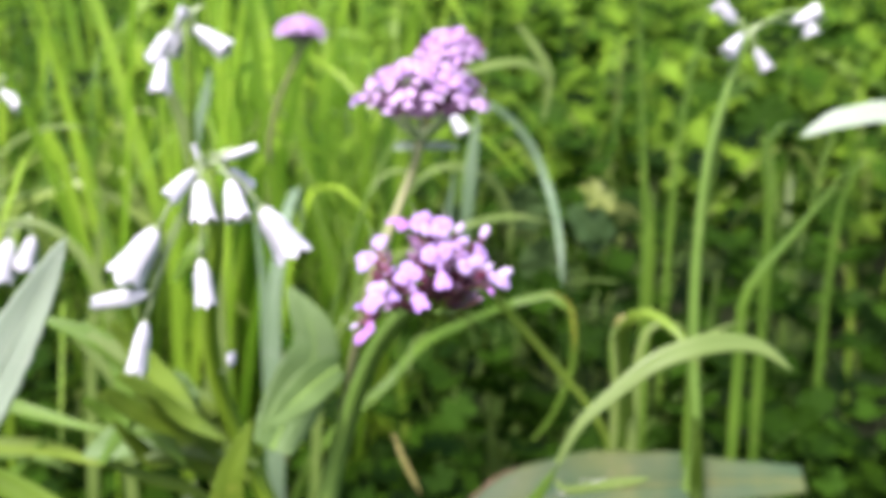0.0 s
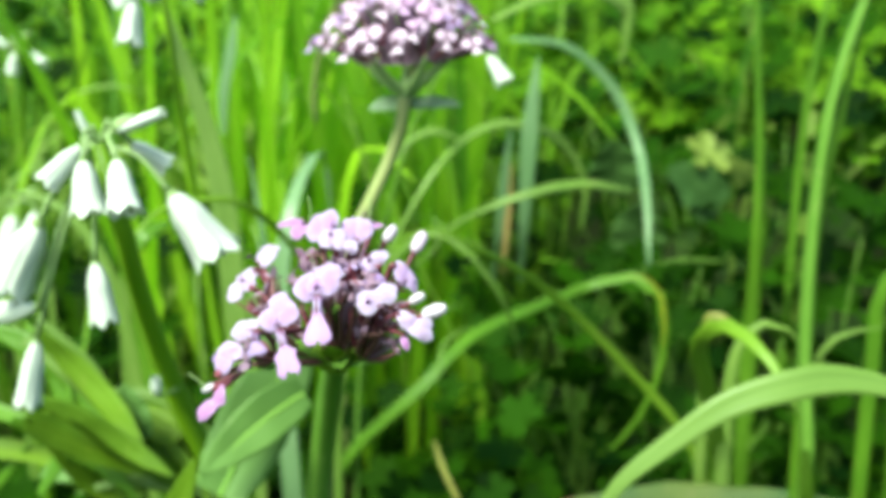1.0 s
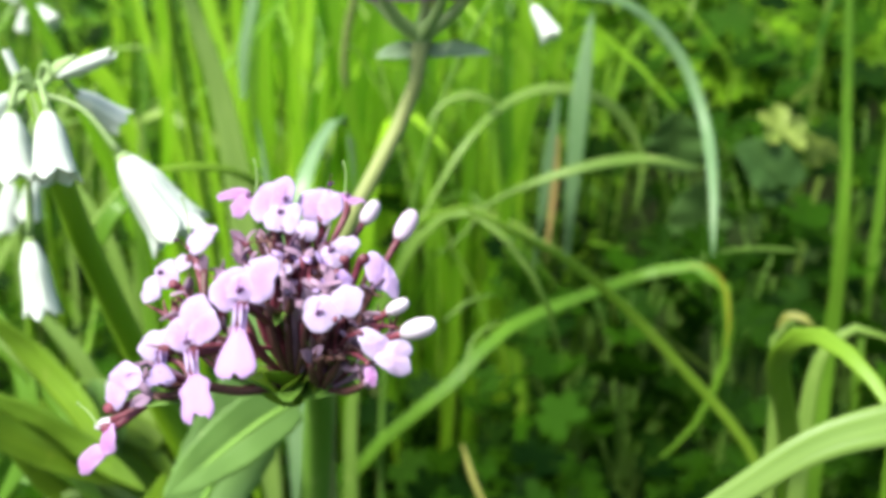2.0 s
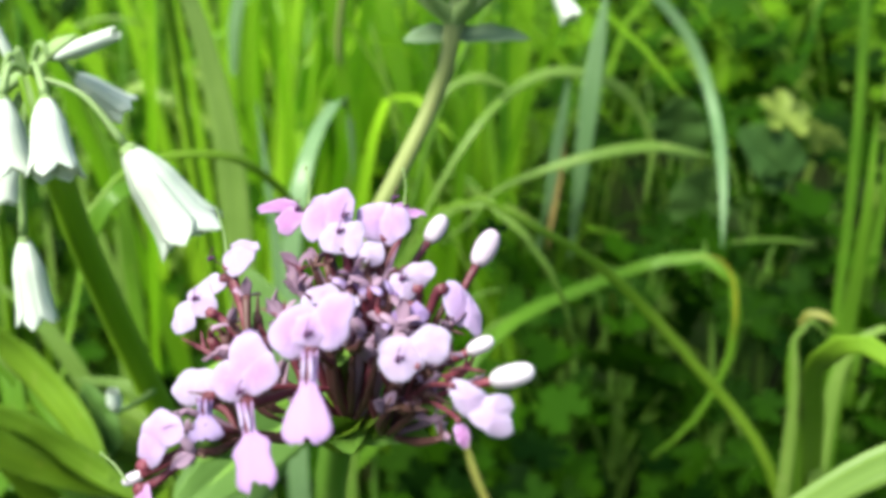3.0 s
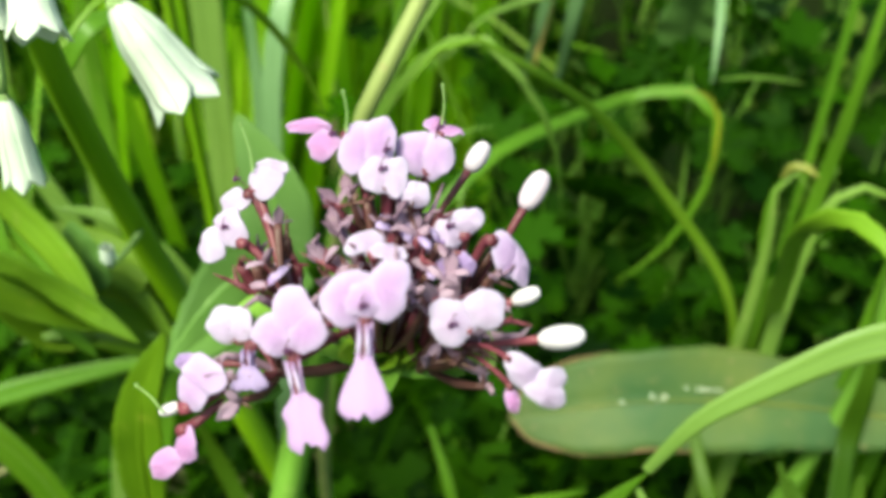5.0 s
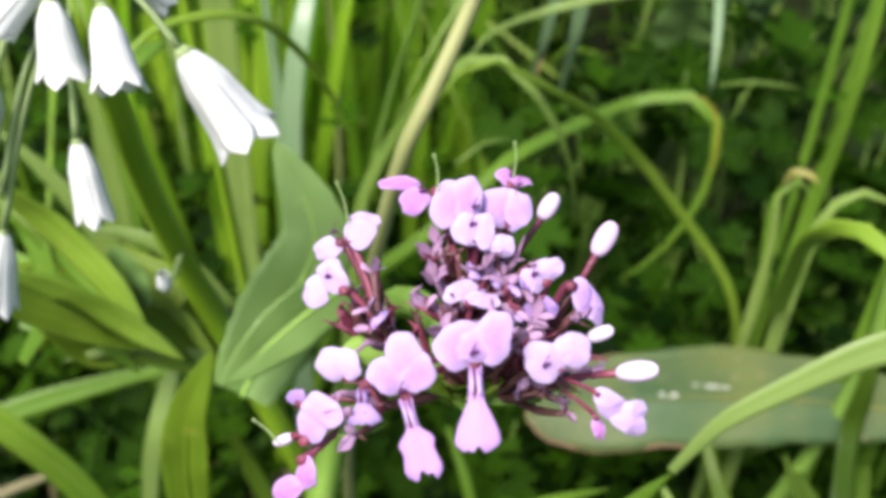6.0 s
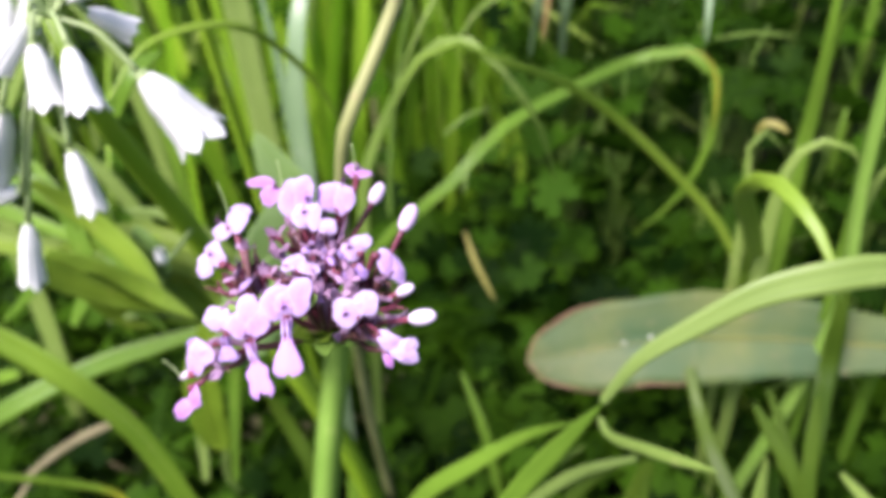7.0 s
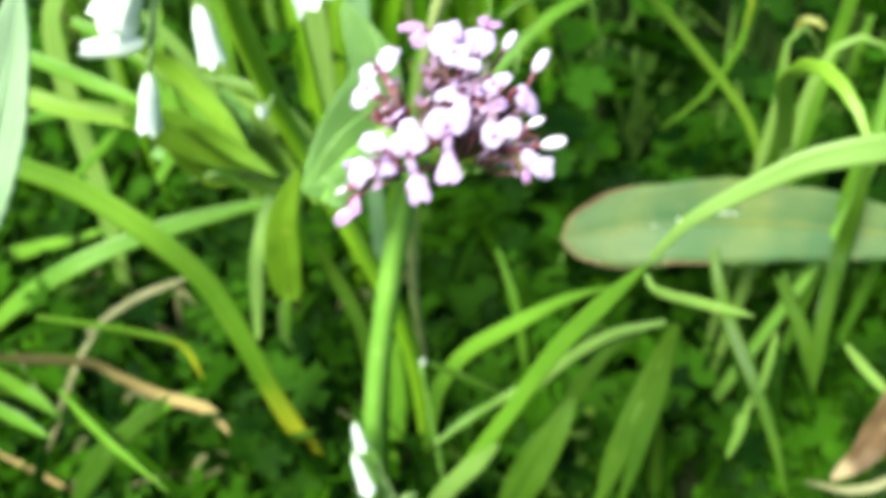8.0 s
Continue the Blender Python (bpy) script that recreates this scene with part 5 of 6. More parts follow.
    bloom(plant, o((0.0271, 0.2129, 0.2632)), right, (0.6, -0.7, 0.4), LILAC_PALE, [(1.33, -1.7, 1.34, 2.32, 20), (2.05, -2.71, 1.16, 1.93, 12)], None, None)
    bloom(plant, o((0.0242, 0.2121, 0.2616)), right, (0.1, -0.85, 0.5), LILAC, [(-0.78, -1.31, 0.99, 1.19, -5), (0.56, -0.7, 1.19, 1.09, 20)], None, None)
    bloom(plant, o((0.0266, 0.2049, 0.2593)), low_right, (0.05, -0.75, 0.65), BLANCHED, [(-1.5, 0.6, 2.15, 1.83, -3), (1.05, 1.92, 1.76, 1.63, 41)], None, (-1.5, 0.23), wide=0.5)
    bloom(plant, o((0.0300, 0.2026, 0.2590)), low_right, (0.35, -0.85, 0.4), BLANCHED, [(1.3, -1.2, 2.0, 1.15, -40), (3.0, -2.3, 1.9, 1.25, 20), (2.9, -3.0, 1.8, 1.15, -35)], None, None, wide=0.5)
    bloom(plant, o((0.0190, 0.2012, 0.2618)), middle, (0.0, -0.75, 0.65), BLUSH, [(-1.72, 1.36, 2.28, 2.07, 34), (1.28, 2.41, 1.93, 2.3, -6), (-0.38, 1.39, 1.76, 1.56, 9)], (1.3, -7.5, 3.99), (-0.28, 0.83))
    bloom(plant, o((0.0174, 0.2096, 0.2624)), top, (0.0, -0.5, 0.85), BLANCHED, [(-1.02, 0.83, 1.67, 1.21, 26), (1.11, 0.13, 1.85, 0.91, -2)], None, None)
    bloom(plant, o((0.0128, 0.2017, 0.2564)), middle, (-0.1, -0.75, 0.65), BLUSH, [(-2.01, 1.49, 2.02, 1.89, 33), (-0.9, 3.3, 2.15, 2.32, 14), (0.7, 2.3, 1.55, 2.1, 4)], (3.7, -6.8, 3.6), (-0.36, 0.38), 0.2)
    bloom(plant, o((0.0060, 0.2064, 0.2533)), side, (-0.25, -0.75, 0.6), BLANCHED, [(-1.76, 0.92, 2.21, 1.87, 29), (-0.19, 1.17, 1.4, 1.51, 20)], None, None)
    bloom(plant, o((0.0084, 0.2033, 0.2554)), middle, (-0.05, -0.85, 0.5), LILAC, [], (0.76, -3.65, 3.42), None)
    bloom(plant, o((0.0031, 0.2005, 0.2498)), side, (-0.25, -0.75, 0.6), BLUSH, [(0.38, 1.95, 2.03, 1.74, 30), (0.9, 3.28, 2.14, 1.92, 4)], None, None)
    bloom(plant, o((0.0030, 0.1997, 0.2479)), side, (-0.25, -0.85, 0.4), PINK, [(0.83, -1.1, 1.23, 1.55, 14), (-0.78, -3.38, 2.05, 1.19, 46)], None, None)
    bloom(plant, o((0.0033, 0.2184, 0.2621)), left, (-0.1, -0.6, 0.8), BLANCHED, [(0.84, 0.96, 2.08, 1.76, 24), (1.07, 2.54, 1.67, 0.8, 3)], None, (-1.78, 0.08))
    bloom(plant, o((0.0013, 0.2209, 0.2599)), left, (-0.4, -0.7, 0.6), BLANCHED, [(-1.18, -1.3, 1.88, 1.35, 38)], None, None)
    bloom(plant, o((0.0039, 0.2130, 0.2591)), left, (-0.35, -0.75, 0.6), BLANCHED, [(-2.01, 0.8, 2.01, 1.82, 12), (-3.04, -1.33, 1.64, 1.72, 9)], None, (-1.98, 0.76))
    bloom(plant, o((0.0011, 0.2056, 0.2496)), side, (-0.3, -0.8, 0.5), LILAC, [(-0.67, 0.45, 1.11, 0.88, 22)], None, None)
    bloom(plant, o((0.0304, 0.2031, 0.2557)), low_right, (0.2, -0.8, 0.3), PINK, [(0.31, -1.22, 0.65, 0.99, 11)], None, None, wide=0.5)
    for start, end in [((0.0030, 0.2190, 0.2634), (0.0012, 0.2212, 0.2672)), ((0.0125, 0.2185, 0.2690), (0.0118, 0.2200, 0.2722)),
                       ((0.0197, 0.2275, 0.2670), (0.0194, 0.2286, 0.2706)), ((-0.0005, 0.2030, 0.2462), (-0.0034, 0.2040, 0.2480))]:
        b = Buf()
        tube(b, [o(start), o((Vector(start) + Vector(end)) / 2 + Vector((0.0002, 0, 0.0002))), o(end)], [0.00012, 0.00009, 0.00007], 6, 5)
        ellipsoid(b, o(end), (0.3, 0, 1), 0.0005, 0.00018, 4, 5)
        part("style", b, PEDICEL, plant, "thin pale style standing out of a flower")
    bud(plant, o((0.0239, 0.2244, 0.2654)), top, 0.0034, 0.0010)
    bud(plant, o((0.0299, 0.2191, 0.2653)), right, 0.0040, 0.00112)
    bud(plant, o((0.0340, 0.2083, 0.2575)), low_right, 0.0042, 0.00108)
    bud(plant, o((0.0305, 0.2128, 0.2580)), right, 0.0028, 0.0008)
    bud(plant, o((-0.0002, 0.2038, 0.2460)), side, 0.0024, 0.0006)
    shrivel = random.Random(14)
    for i in range(15):
        q = Vector((0.0200, 0.2140, 0.2615)) + Vector((shrivel.gauss(0, 0.0026), shrivel.gauss(0, 0.0022), shrivel.gauss(0, 0.0014)))
        if i > 12:
            q = Vector((0.0068, 0.2140, 0.2580)) + Vector((shrivel.gauss(0, 0.0016), shrivel.gauss(0, 0.0015), shrivel.gauss(0, 0.0012)))
        spent_flower(plant, o(q), middle if i <= 12 else left, shrivel)
    return plant


valerian_a()


def valerian_far(hub, foot, bend, size, seed, label, leaves=(), thin=1.0):
    """A flower head farther off: a dome of many flowers over a forked stem."""
    r = random.Random(seed)
    hub, foot = Vector(hub), Vector(foot)
    plant = thing("valerian_plant", foot, label, "flower", "valerian plants")
    o = lambda q: Vector(q) - foot
    b = Buf()
    tube(b, [o(foot), *(o(q) for q in bend), o(hub)], [0.0021 * thin, 0.0019 * thin, 0.0017 * thin, 0.0016 * thin], 30, 10)
    part("stem", b, STEM_TAN, plant, "smooth tan-green stem")
    for i in range(5):
        a = 2 * math.pi * i / 5 + 0.4
        tip = hub + Vector((math.cos(a) * size * 0.22, math.sin(a) * size * 0.18, size * 0.17))
        b = Buf()
        tube(b, [o(hub), o((hub + tip) / 2 - Vector((0, 0, 0.001))), o(tip)], [0.0016, 0.0012, 0.001], 6, 7)
        part("branch", b, PEDICEL, plant, "pale yellow-green branch")
        cluster(plant, o(tip), tip - hub + Vector((0, 0, size * 0.2)), 6, seed + i, size * 0.09, size * 0.16)
    top = hub + Vector((0, 0, size * 0.17))
    for i in range(64):
        a = i * 2.4
        rad = math.sqrt((i + 0.5) / 64)
        d = Vector((math.cos(a) * rad, math.sin(a) * rad * 0.8, 0))
        mouth = top + d * size * 0.44 + Vector((0, 0, size * (0.29 - 0.25 * rad ** 3) + r.uniform(-0.0018, 0.0018)))
        root = top + d * size * 0.2 - Vector((0, 0, size * 0.03))
        flower(plant, o(mouth), o(root), r.choice((2, 0, 0, 1, 3, 3)), d * 0.9 + Vector((r.gauss(0, 0.25), -0.35 + r.gauss(0, 0.2), 0.7)), (r.gauss(0.1, 0.3), 0.3, 1), r.uniform(0.8, 1.15))
    for root, tip, w in leaves:
        bract(plant, o(root), o(tip), w, PALE, "pale green stem leaf")
    return plant


# far heads begin
valerian_far((0.0119, 0.2930, 0.2848), (-0.030, 0.345, 0.0), [(-0.028, 0.325, 0.12), (-0.0015, 0.2790, 0.2476), (0.0019, 0.2830, 0.2546), (0.0044, 0.2900, 0.2623), (0.0079, 0.2965, 0.2710), (0.0108, 0.2960, 0.2795)], 0.049, 50,
    "pink valerian plant with a full flower head on a bent stem",
    [((0.0116, 0.2975, 0.2817), (0.0028, 0.2920, 0.2810), 0.006), ((0.0116, 0.2975, 0.2817), (0.0248, 0.3000, 0.2812), 0.005)])
valerian_far((0.0212, 0.3150, 0.3068), (-0.030, 0.345, 0.0), [(-0.028, 0.325, 0.12), (-0.0015, 0.2790, 0.2476), (0.0019, 0.2830, 0.2546), (0.0044, 0.2900, 0.2623), (0.0079, 0.2970, 0.2710), (0.0113, 0.2970, 0.2817), (0.016, 0.301, 0.297)], 0.024, 60, "small pink valerian flower head rising behind another", thin=0.7)
valerian_far((-0.0640, 0.5000, 0.3270), (-0.09, 0.54, 0.0), [(-0.09, 0.54, 0.15), (-0.085, 0.51, 0.28)], 0.032, 70, "purple-pink valerian flower head far among tall leaves")
# far heads end


# ---- broad leaves of the valerian ----
OLD_LEAF_SPOTS = [((0.0775, 0.3655, 0.1381), 0.0016, 0.0007), ((0.0782, 0.3605, 0.1311), 0.003, 0.0006), ((0.0804, 0.3603, 0.1308), 0.0022, 0.0005), ((0.0704, 0.3574, 0.1274), 0.0014, 0.0006), ((0.0744, 0.3576, 0.1276), 0.0018, 0.0006), ((0.0726, 0.3567, 0.1266), 0.0012, 0.0004), ((0.0614, 0.3551, 0.1249), 0.002, 0.0003), ((0.0859, 0.3604, 0.1310), 0.005, 0.00025), ((0.0902, 0.3606, 0.1313), 0.004, 0.00025)]


def broad_leaf(points, width, material, label, facing=(0, -0.5, 0.85), blunt=False, cup=0.15, wave=0.06):
    foot = Vector(points[0])
    ob = thing("broad_leaf", foot, label, "leaf", "broad leaves")
    b = Buf()
    oval_leaf(b, [Vector(q) - foot for q in points], width, 32, 11, facing, cup, wave, blunt=blunt)
    part("blade", b, material, ob)
    b = Buf()
    line = spline([Vector(q) - foot - Vector((0, 0, 0.0006)) for q in points], 14)
    tube(b, line, [0.0009, 0.0006, 0.0002], 14, 6)
    part("midrib", b, STEM if material is BROAD else material, ob)
    if blunt:
        f = Vector(facing)
        for sgn, first in ((-1, 20), (1, 25)):
            rim = []
            for i in range(first, 33):
                s = i / 32
                d = (line[min(14, int(s * 14) + 1)] - line[max(0, int(s * 14) - 1)]).normalized()
                side = d.cross(f).normalized()
                w = width * 0.5 * (max(0.0, 1 - max(0, (s - 0.72) / 0.28) ** 2.2) ** 0.5 + 0.01) * (1 + 0.015 * math.sin(i * 2.1) + 0.04 * math.sin(i * 0.75))
                q = spline([Vector(p) - foot for p in points], 32)[i]
                rim.append(q + side * sgn * w + side.cross(d) * cup * w)
            b = Buf()
            tube(b, rim, [0.0002, 0.0005, 0.0003], 20, 5)
            part("margin", b, RED_EDGE, ob, "reddish leaf margin")
        for q, long, radius in OLD_LEAF_SPOTS:
            b = Buf()
            ellipsoid(b, Vector(q) - foot + f.normalized() * 0.0006, (1, 0, 0.1), long, radius, 6, 7)
            part("pale_spot", b, SPOT, ob, "pale dried spot")
    return ob


# ---- wild onion plants with white bells ----
def bell_meshes(open_=1.0, seed=0):
    """A hanging flower of six tepals: its base at the origin, its mouth towards -z, one unit long."""
    r = random.Random(seed)
    made = []
    for i in range(6):
        mid = math.pi * i / 3 + 0.1
        inner = i % 2
        long = 1 + 0.05 * inner + r.uniform(-0.03, 0.03)
        up, low, rib = [], [], []
        n, k = 14, 7
        for j in range(n + 1):
            t = j / n
            rad = 0.075 + 0.145 * min(1, t / 0.34) ** 0.75 + 0.03 * t
            rad += (0.075 * max(0, t - 0.4) / 0.6 + 0.05 * max(0, t - 0.8) / 0.2) * open_ if open_ > 0 else 0.2 * open_ * max(0, t - 0.45)
            rad *= 0.972 if inner else 1.0
            half = math.pi / 6 * 1.28 * (1 if t < 0.84 else max(0.05, 1 - ((t - 0.84) / 0.16) ** 1.7))
            row_u, row_l = [], []
            for q in range(k):
                u = q / (k - 1) * 2 - 1
                a = mid + u * half
                d = Vector((math.cos(a), math.sin(a), 0))
                e = rad * (1 + 0.018 * math.cos(u * math.pi) + 0.02 * math.sin(u * 6 + seed + i) * t)
                row_u.append(d * (e + 0.008) + Vector((0, 0, -t * long)))
                row_l.append(d * (e - 0.006) + Vector((0, 0, -t * long)))
            up.append(row_u)
            low.append(row_l[::-1])
            rib.append(Vector((math.cos(mid), math.sin(mid), 0)) * (rad * 1.018 + 0.004) + Vector((0, 0, -t * long * 0.96)))
        b = Buf()
        b.grid([p + q for p, q in zip(up, low)], closed=True)
        made.append(("tepal", b.mesh("tepal", WHITE), ""))
        if not inner:
            b = Buf()
            tube(b, rib[::2], [0.008, 0.007, 0.004], 8, 5)
            made.append(("midrib", b.mesh("midrib", WHITE_VEIN), "faint green midrib"))
    b = Buf()
    ellipsoid(b, (0, 0, -0.03), (0, 0, 1), 0.2, 0.1, 6, 8)
    made.append(("receptacle", b.mesh("receptacle", PEDICEL), "green receptacle"))
    return made


BELLS = [bell_meshes(1.0, 3), bell_meshes(0.5, 4), bell_meshes(-0.6, 5)]


def bell(plant, node, base, mouth, kind=0, fat=1.0):
    """A flower on its curved stalk, from the umbel's node."""
    node, base, mouth = Vector(node), Vector(base), Vector(mouth)
    d = (mouth - base)
    b = Buf()
    tube(b, [node, node.lerp(base, 0.55) + Vector((0, 0, 0.0035)), base - d * 0.05], [0.0005, 0.00045, 0.0007], 9, 7)
    ob = part("flower", b, PEDICEL, plant, "white bell flower hanging on a pale green stalk")
    q = (-d).to_track_quat("Z", "Y").to_matrix().to_4x4()
    q.translation = base
    for name, me, lab in BELLS[kind]:
        part(name, me, None, ob, lab).matrix_basis = q @ Matrix.Diagonal((d.length * fat, d.length * fat, d.length, 1))
    return ob


def onion(foot, bend, node, flowers, label, radius=0.0026, spathe=2, skin=None):
    foot = Vector(foot)
    plant = thing("wild_onion", foot, label, "flower", "white wild onions")
    o = lambda q: Vector(q) - foot
    b = Buf()
    tube(b, [o(foot), *(o(q) for q in bend), o(node)], [radius * 1.15, radius, radius * 0.9, radius * 0.55], 20, 9, ribs=0.16)
    part("scape", b, skin or SCAPE, plant, "three-sided green flower stalk")
    for i in range(spathe):
        b = Buf()
        tip = Vector(node) + Vector((0.008 * (1 - 2 * i), 0.002, 0.006 - 0.01 * i))
        strap(b, [o(node), o((Vector(node) + tip) / 2 + Vector((0, 0, 0.001))), o(tip)], 0.0022, 6, solid=True)
        part("spathe", b, PEDICEL, plant, "papery spathe")
    for base, mouth, kind, fat in flowers:
        bell(plant, o(node), o(base), o(mouth), kind, fat)
    return plant


# onions begin
onion((-0.018, 0.306, 0.0), [(-0.026, 0.306, 0.09), (-0.0608, 0.2990, 0.1972), (-0.0542, 0.2750, 0.2378), (-0.0461, 0.2580, 0.2601)], (-0.0484, 0.2580, 0.2773), [
    ((-0.0499, 0.2570, 0.2783), (-0.0514, 0.2560, 0.2844), 2, 0.55),
    ((-0.0443, 0.2590, 0.2798), (-0.0352, 0.2620, 0.2834), 2, 0.55),
    ((-0.0510, 0.2550, 0.2770), (-0.0572, 0.2500, 0.2696), 1, 0.80),
    ((-0.0433, 0.2620, 0.2770), (-0.0395, 0.2680, 0.2709), 0, 0.90),
    ((-0.0488, 0.2520, 0.2743), (-0.0475, 0.2500, 0.2631), 0, 0.95),
    ((-0.0398, 0.2500, 0.2746), (-0.0368, 0.2460, 0.2642), 0, 0.90),
    ((-0.0333, 0.2590, 0.2658), (-0.0249, 0.2610, 0.2514), 0, 0.97),
    ((-0.0500, 0.2530, 0.2518), (-0.0489, 0.2520, 0.2381), 1, 0.74),
    ((-0.0617, 0.2520, 0.2607), (-0.0714, 0.2520, 0.2467), 0, 0.95),
    ((-0.0668, 0.2520, 0.2335), (-0.0694, 0.2490, 0.2187), 1, 0.62),
    ((-0.0654, 0.2520, 0.2419), (-0.0803, 0.2500, 0.2393), 2, 0.70),
], "white wild onion with a nodding umbel of bells", 0.0036)
onion((-0.02, 0.268, 0.0), [(-0.02, 0.266, 0.02)], (-0.020, 0.262, 0.045), [
    ((-0.0329, 0.2620, 0.0925), (-0.0304, 0.2600, 0.0807), 0, 0.55),
    ((-0.0341, 0.2600, 0.0759), (-0.0280, 0.2550, 0.0607), 0, 0.50),
], "low white wild onion flower fallen near the ground", 0.0012)
onion((-0.2, 0.42, 0.0), [(-0.2, 0.41, 0.12)], (-0.1825, 0.4000, 0.2377), [
    ((-0.1749, 0.4000, 0.2336), (-0.1803, 0.4000, 0.2187), 0, 0.90),
    ((-0.1857, 0.4000, 0.2323), (-0.1917, 0.4000, 0.2132), 0, 0.90),
], "white wild onion farther back among grass", 0.002)
onion((-0.075, 0.39, 0.0), [(-0.0876, 0.3700, 0.2618), (-0.0850, 0.3620, 0.3043)], (-0.0852, 0.3600, 0.3287), [
    ((-0.0888, 0.3600, 0.3243), (-0.0849, 0.3600, 0.3335), 1, 0.80),
    ((-0.0808, 0.3600, 0.3254), (-0.0687, 0.3600, 0.3165), 0, 0.90),
    ((-0.0894, 0.3550, 0.3239), (-0.0970, 0.3550, 0.3119), 1, 0.90),
    ((-0.0923, 0.3550, 0.3141), (-0.0938, 0.3520, 0.2997), 0, 0.85),
    ((-0.0846, 0.3650, 0.3269), (-0.0950, 0.3700, 0.3172), 0, 0.90),
], "white wild onion with upright scape and nodding bells", 0.002)
onion((0.10, 0.36, 0.0), [(0.1293, 0.3600, 0.1471), (0.1261, 0.3600, 0.1918), (0.1253, 0.3600, 0.2370), (0.1284, 0.3600, 0.2802)], (0.1396, 0.3600, 0.3222), [
    ((0.1352, 0.3600, 0.3277), (0.1269, 0.3600, 0.3354), 1, 0.90),
    ((0.1370, 0.3580, 0.3232), (0.1309, 0.3550, 0.3154), 0, 0.90),
    ((0.1437, 0.3600, 0.3178), (0.1488, 0.3600, 0.3096), 0, 0.80),
    ((0.1617, 0.3700, 0.3286), (0.1718, 0.3700, 0.3330), 0, 1.00),
    ((0.1660, 0.3700, 0.3330), (0.1701, 0.3700, 0.3240), 0, 0.90),
], "tall white wild onion with pale bells", .0024, 2, STEM)
onion((-0.06, 0.45, 0.0), [(-0.048, 0.44, 0.15), (-0.012, 0.41, 0.265)], (0.012, 0.39, 0.300), [
    ((0.0214, 0.3870, 0.2922), (0.0273, 0.3850, 0.2830), 0, 0.85),
], "white wild onion with one small bell", .0012, 0, STEM)
onion((-0.25, 0.5, 0.0), [(-0.25, 0.49, 0.15)], (-0.2247, 0.4700, 0.3047), [
    ((-0.2219, 0.4700, 0.3019), (-0.2120, 0.4700, 0.2934), 0, 0.90),
    ((-0.2296, 0.4700, 0.3033), (-0.2369, 0.4700, 0.3075), 0, 0.90),
    ((-0.2268, 0.4700, 0.3004), (-0.2296, 0.4700, 0.2904), 0, 0.90),
], "white wild onion far behind in the grass", 0.0018)
onion((-0.018, 0.3100, 0.0), [(-0.026, 0.3100, 0.09), (-0.0608, 0.3030, 0.1972), (-0.0520, 0.2800, 0.2090)], (-0.0462, 0.2648, 0.2155), [
    ((-0.0460, 0.2643, 0.2160), (-0.0455, 0.2634, 0.2205), 2, 1.25),
], "thin stalk with one small greenish white bud", 0.0009, 0, PEDICEL)
onion((-0.002, 0.276, 0.0), [(-0.004, 0.275, 0.04)], (-0.0108, 0.2745, 0.1148), [
    ((-0.0102, 0.2745, 0.1158), (-0.0098, 0.2740, 0.1196), 2, 0.8),
], "short thin stalk with one small pale bud", 0.0009, 0, STEM)
# onions end
broad_leaf([(0.1782, 0.3610, 0.1325), (0.1475, 0.3610, 0.1316), (0.1086, 0.3610, 0.1297), (0.0706, 0.3560, 0.1273), (0.0268, 0.3520, 0.1139)], 0.0315, BROAD_OLD, "large grey-green oval leaf with reddish margin and pale spots", facing=(0, -0.75, 0.66), cup=0.1, blunt=True)
broad_leaf([(-0.0356, 0.2700, 0.1863), (-0.0292, 0.2800, 0.2012), (-0.0240, 0.2900, 0.2158), (-0.0343, 0.2980, 0.2336)], 0.019, BROAD, "grey-green oval leaf standing upright behind the flowers", facing=(0.2, -1, 0.3))
broad_leaf([(-0.0150, 0.2805, 0.2110), (-0.0205, 0.2750, 0.2083), (-0.0277, 0.2680, 0.2032), (-0.0354, 0.2606, 0.1973)], 0.0125, BROAD, "grey-green oval leaf with pointed tip", facing=(0.25, -1, 0.15))
broad_leaf([(-0.1268, 0.2350, 0.1849), (-0.1069, 0.2380, 0.2174), (-0.0932, 0.2400, 0.2409), (-0.0821, 0.2400, 0.2602)], 0.016, PALE, "pale whitish green leaf standing upright", facing=(0.3, -1, 0.3))
broad_leaf([(-0.0884, 0.2700, 0.2044), (-0.0828, 0.2750, 0.1978), (-0.0736, 0.2800, 0.1899), (-0.0639, 0.2850, 0.1818)], 0.009, ROSETTE, "striped light green leaf lying low")
broad_leaf([(-0.0629, 0.3000, 0.1847), (-0.0758, 0.3000, 0.1902), (-0.0909, 0.3000, 0.1938), (-0.1002, 0.2900, 0.1963)], 0.008, ROSETTE, "light green leaf lying low")
broad_leaf([(-0.0563, 0.3100, 0.1578), (-0.0725, 0.3000, 0.1720), (-0.0816, 0.2900, 0.1732), (-0.0911, 0.2800, 0.1917)], 0.0105, ROSETTE, "light green lance-shaped leaf lying low")
broad_leaf([(-0.0634, 0.3200, 0.1642), (-0.0780, 0.3100, 0.1769), (-0.0935, 0.3100, 0.1815), (-0.0999, 0.3000, 0.1922)], 0.009, ROSETTE, "light green lance-shaped leaf lying low")
broad_leaf([(-0.1984, 0.3400, 0.1607), (-0.1743, 0.3400, 0.1559), (-0.1469, 0.3400, 0.1543), (-0.1176, 0.3300, 0.1518)], 0.009, ROSETTE, "green leaf lying low")
broad_leaf([(-0.0580, 0.3000, 0.1684), (-0.0658, 0.2900, 0.1814), (-0.0730, 0.2800, 0.1934), (-0.0753, 0.2700, 0.2054)], 0.009, ROSETTE, "light green lance-shaped leaf lying low")
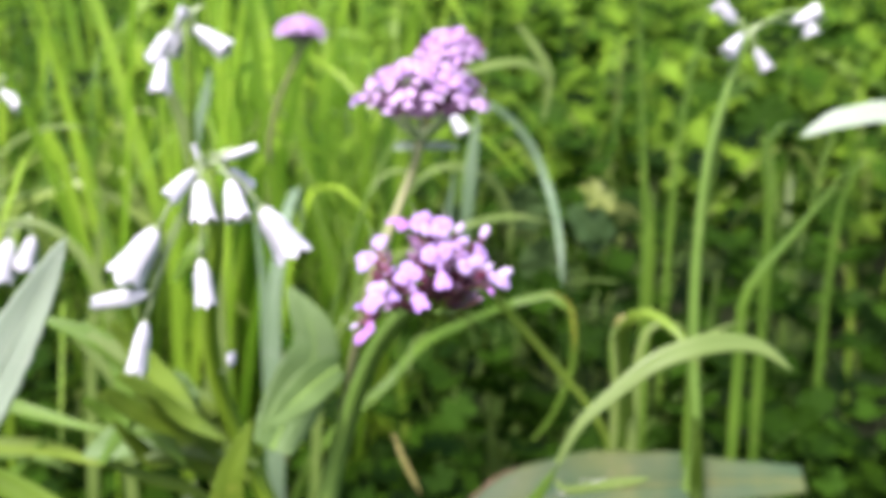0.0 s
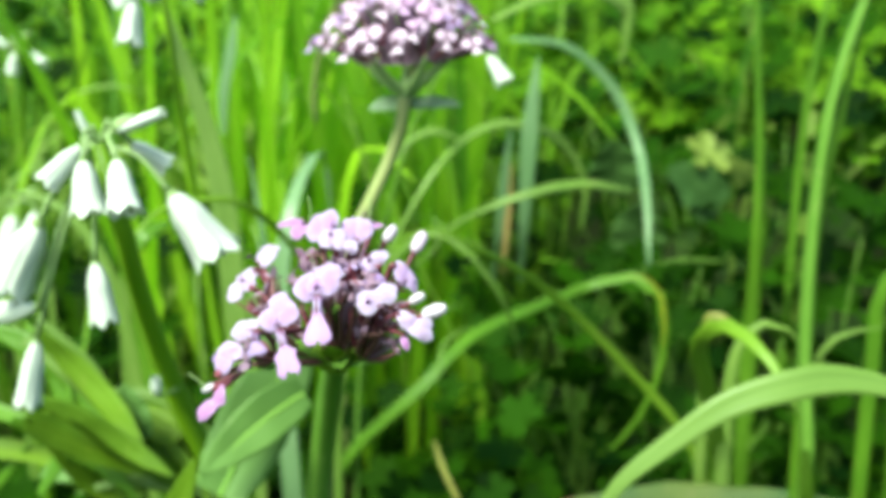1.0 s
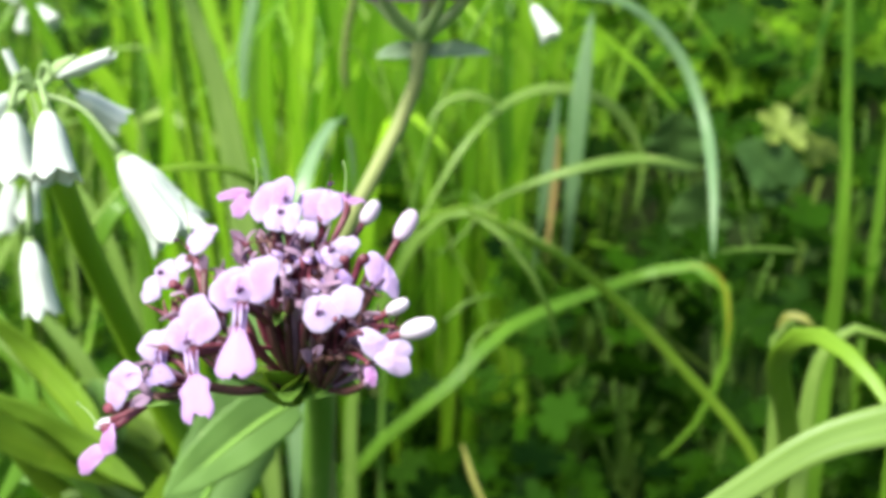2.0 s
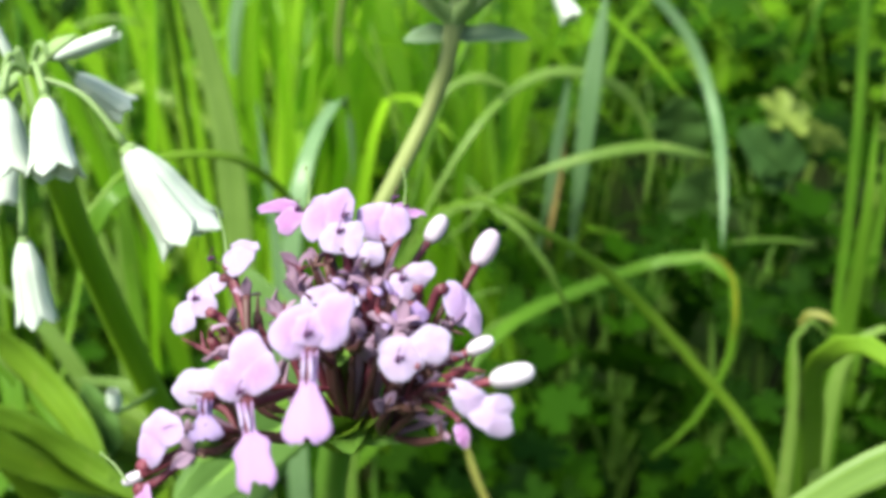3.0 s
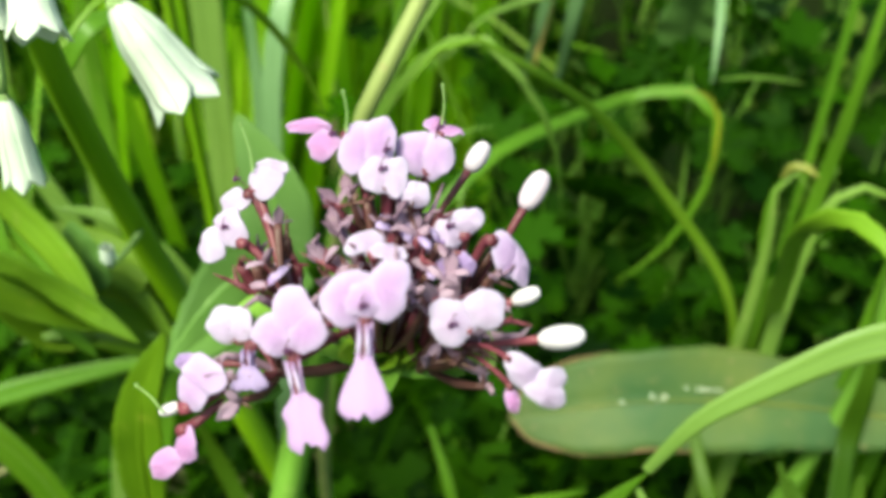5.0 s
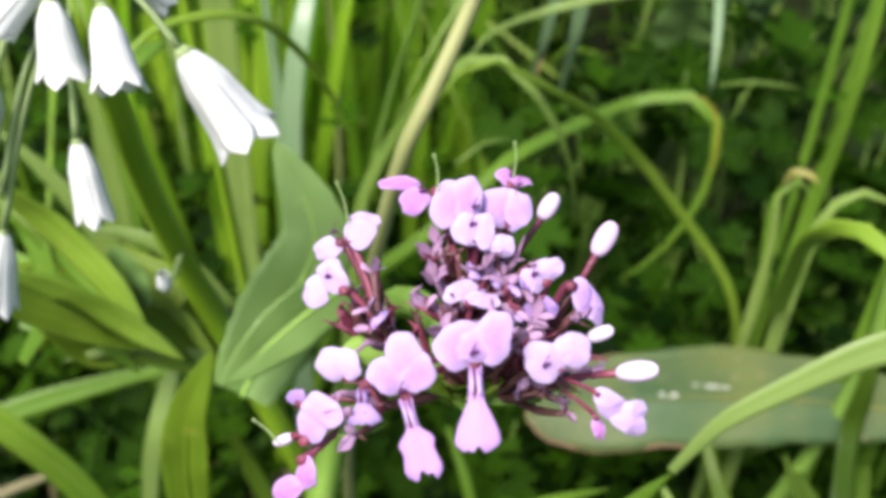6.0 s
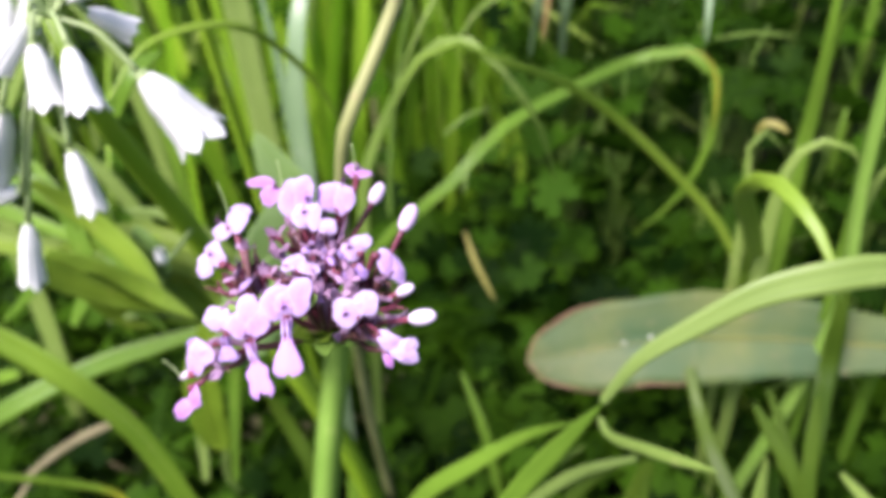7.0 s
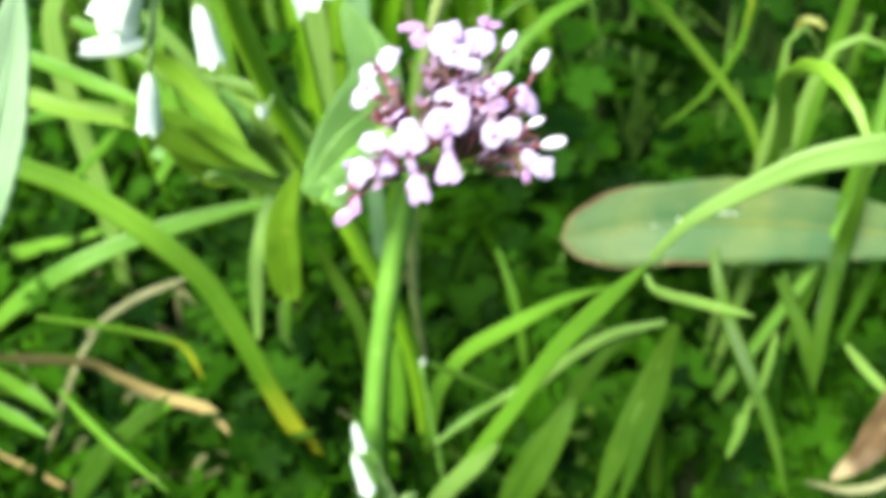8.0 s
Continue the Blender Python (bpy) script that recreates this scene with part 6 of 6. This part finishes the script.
broad_leaf([(-0.0574, 0.3100, 0.1756), (-0.0719, 0.3100, 0.1835), (-0.0880, 0.3100, 0.1892), (-0.1045, 0.3050, 0.1911)], 0.0085, ROSETTE, "light green lance-shaped leaf lying low")
broad_leaf([(-0.0540, 0.2720, 0.1413), (-0.0515, 0.2700, 0.1627), (-0.0488, 0.2700, 0.1784), (-0.0420, 0.2720, 0.1956)], 0.0115, ROSETTE, "yellowish green lance-shaped leaf standing low", facing=(0.1,-0.9,0.5))
broad_leaf([(-0.0690, 0.2890, 0.1900), (-0.0700, 0.2900, 0.1955), (-0.0716, 0.2910, 0.2005), (-0.0735, 0.2920, 0.2055)], 0.0105, BROAD, "rounded grey-green leaf tip standing among the low leaves", facing=(0.1, -0.9, 0.5))
broad_leaf([(-0.0800, 0.3060, 0.1790), (-0.0900, 0.3050, 0.1765), (-0.1000, 0.3035, 0.1735), (-0.1120, 0.3010, 0.1690)], 0.016, BROAD, "pale green oval leaf near the ground", facing=(0, -0.8, 0.6))
broad_leaf([(0.0688, 0.5600, 0.2141), (0.0699, 0.5570, 0.2242), (0.0698, 0.5540, 0.2339), (0.0689, 0.5500, 0.2447)], 0.03, BROAD_SHADED, "broad blue-green leaf behind the grass, dimmed in colour for shade", facing=(0.1, -0.9, 0.4))
broad_leaf([(0.0855, 0.5800, 0.1705), (0.0856, 0.5770, 0.1821), (0.0866, 0.5740, 0.1934), (0.0899, 0.5700, 0.2061)], 0.032, BROAD_SHADED, "broad blue-green leaf behind the grass, dimmed in colour for shade", facing=(-0.1, -0.9, 0.4))
broad_leaf([(0.1337, 0.6000, 0.1956), (0.1259, 0.5970, 0.2048), (0.1156, 0.5940, 0.2136), (0.1026, 0.5900, 0.2223)], 0.034, BROAD_SHADED, "broad blue-green leaf behind the grass, dimmed in colour for shade", facing=(0.0, -0.8, 0.6))
broad_leaf([(0.2494, 0.4200, 0.2938), (0.2282, 0.4200, 0.2912), (0.2095, 0.4200, 0.2886), (0.1907, 0.4200, 0.2806)], 0.018, PALE, "pale oval leaf at the edge of the grass")
broad_leaf([(0.1579, 0.3180, 0.1091), (0.1525, 0.3120, 0.0897), (0.1482, 0.3070, 0.0710), (0.1399, 0.3020, 0.0569)], 0.013, BROWN, "withered brown leaf curled on the ground", cup=0.5, wave=0.25)
broad_leaf([(0.1600, 0.3020, 0.0679), (0.1536, 0.2990, 0.0627), (0.1446, 0.2970, 0.0595), (0.1291, 0.2960, 0.0615)], 0.003, DRY_GREY, "pale dry leaf folded beside the withered one", cup=0.4)
broad_leaf([(0.0237, 0.2620, 0.0578), (0.0302, 0.2680, 0.0770), (0.0371, 0.2750, 0.0934), (0.0421, 0.2820, 0.1050)], 0.013, GRASS_DARK_SHADED, "dim green oval leaf lying low under the grass", facing=(0, -0.6, 0.8))
broad_leaf([(0.0432, 0.2900, 0.0279), (0.0412, 0.3000, 0.0370), (0.0437, 0.3100, 0.0478), (0.0492, 0.3200, 0.0518)], 0.018, ROSETTE, "green oval leaf lying on the ground")
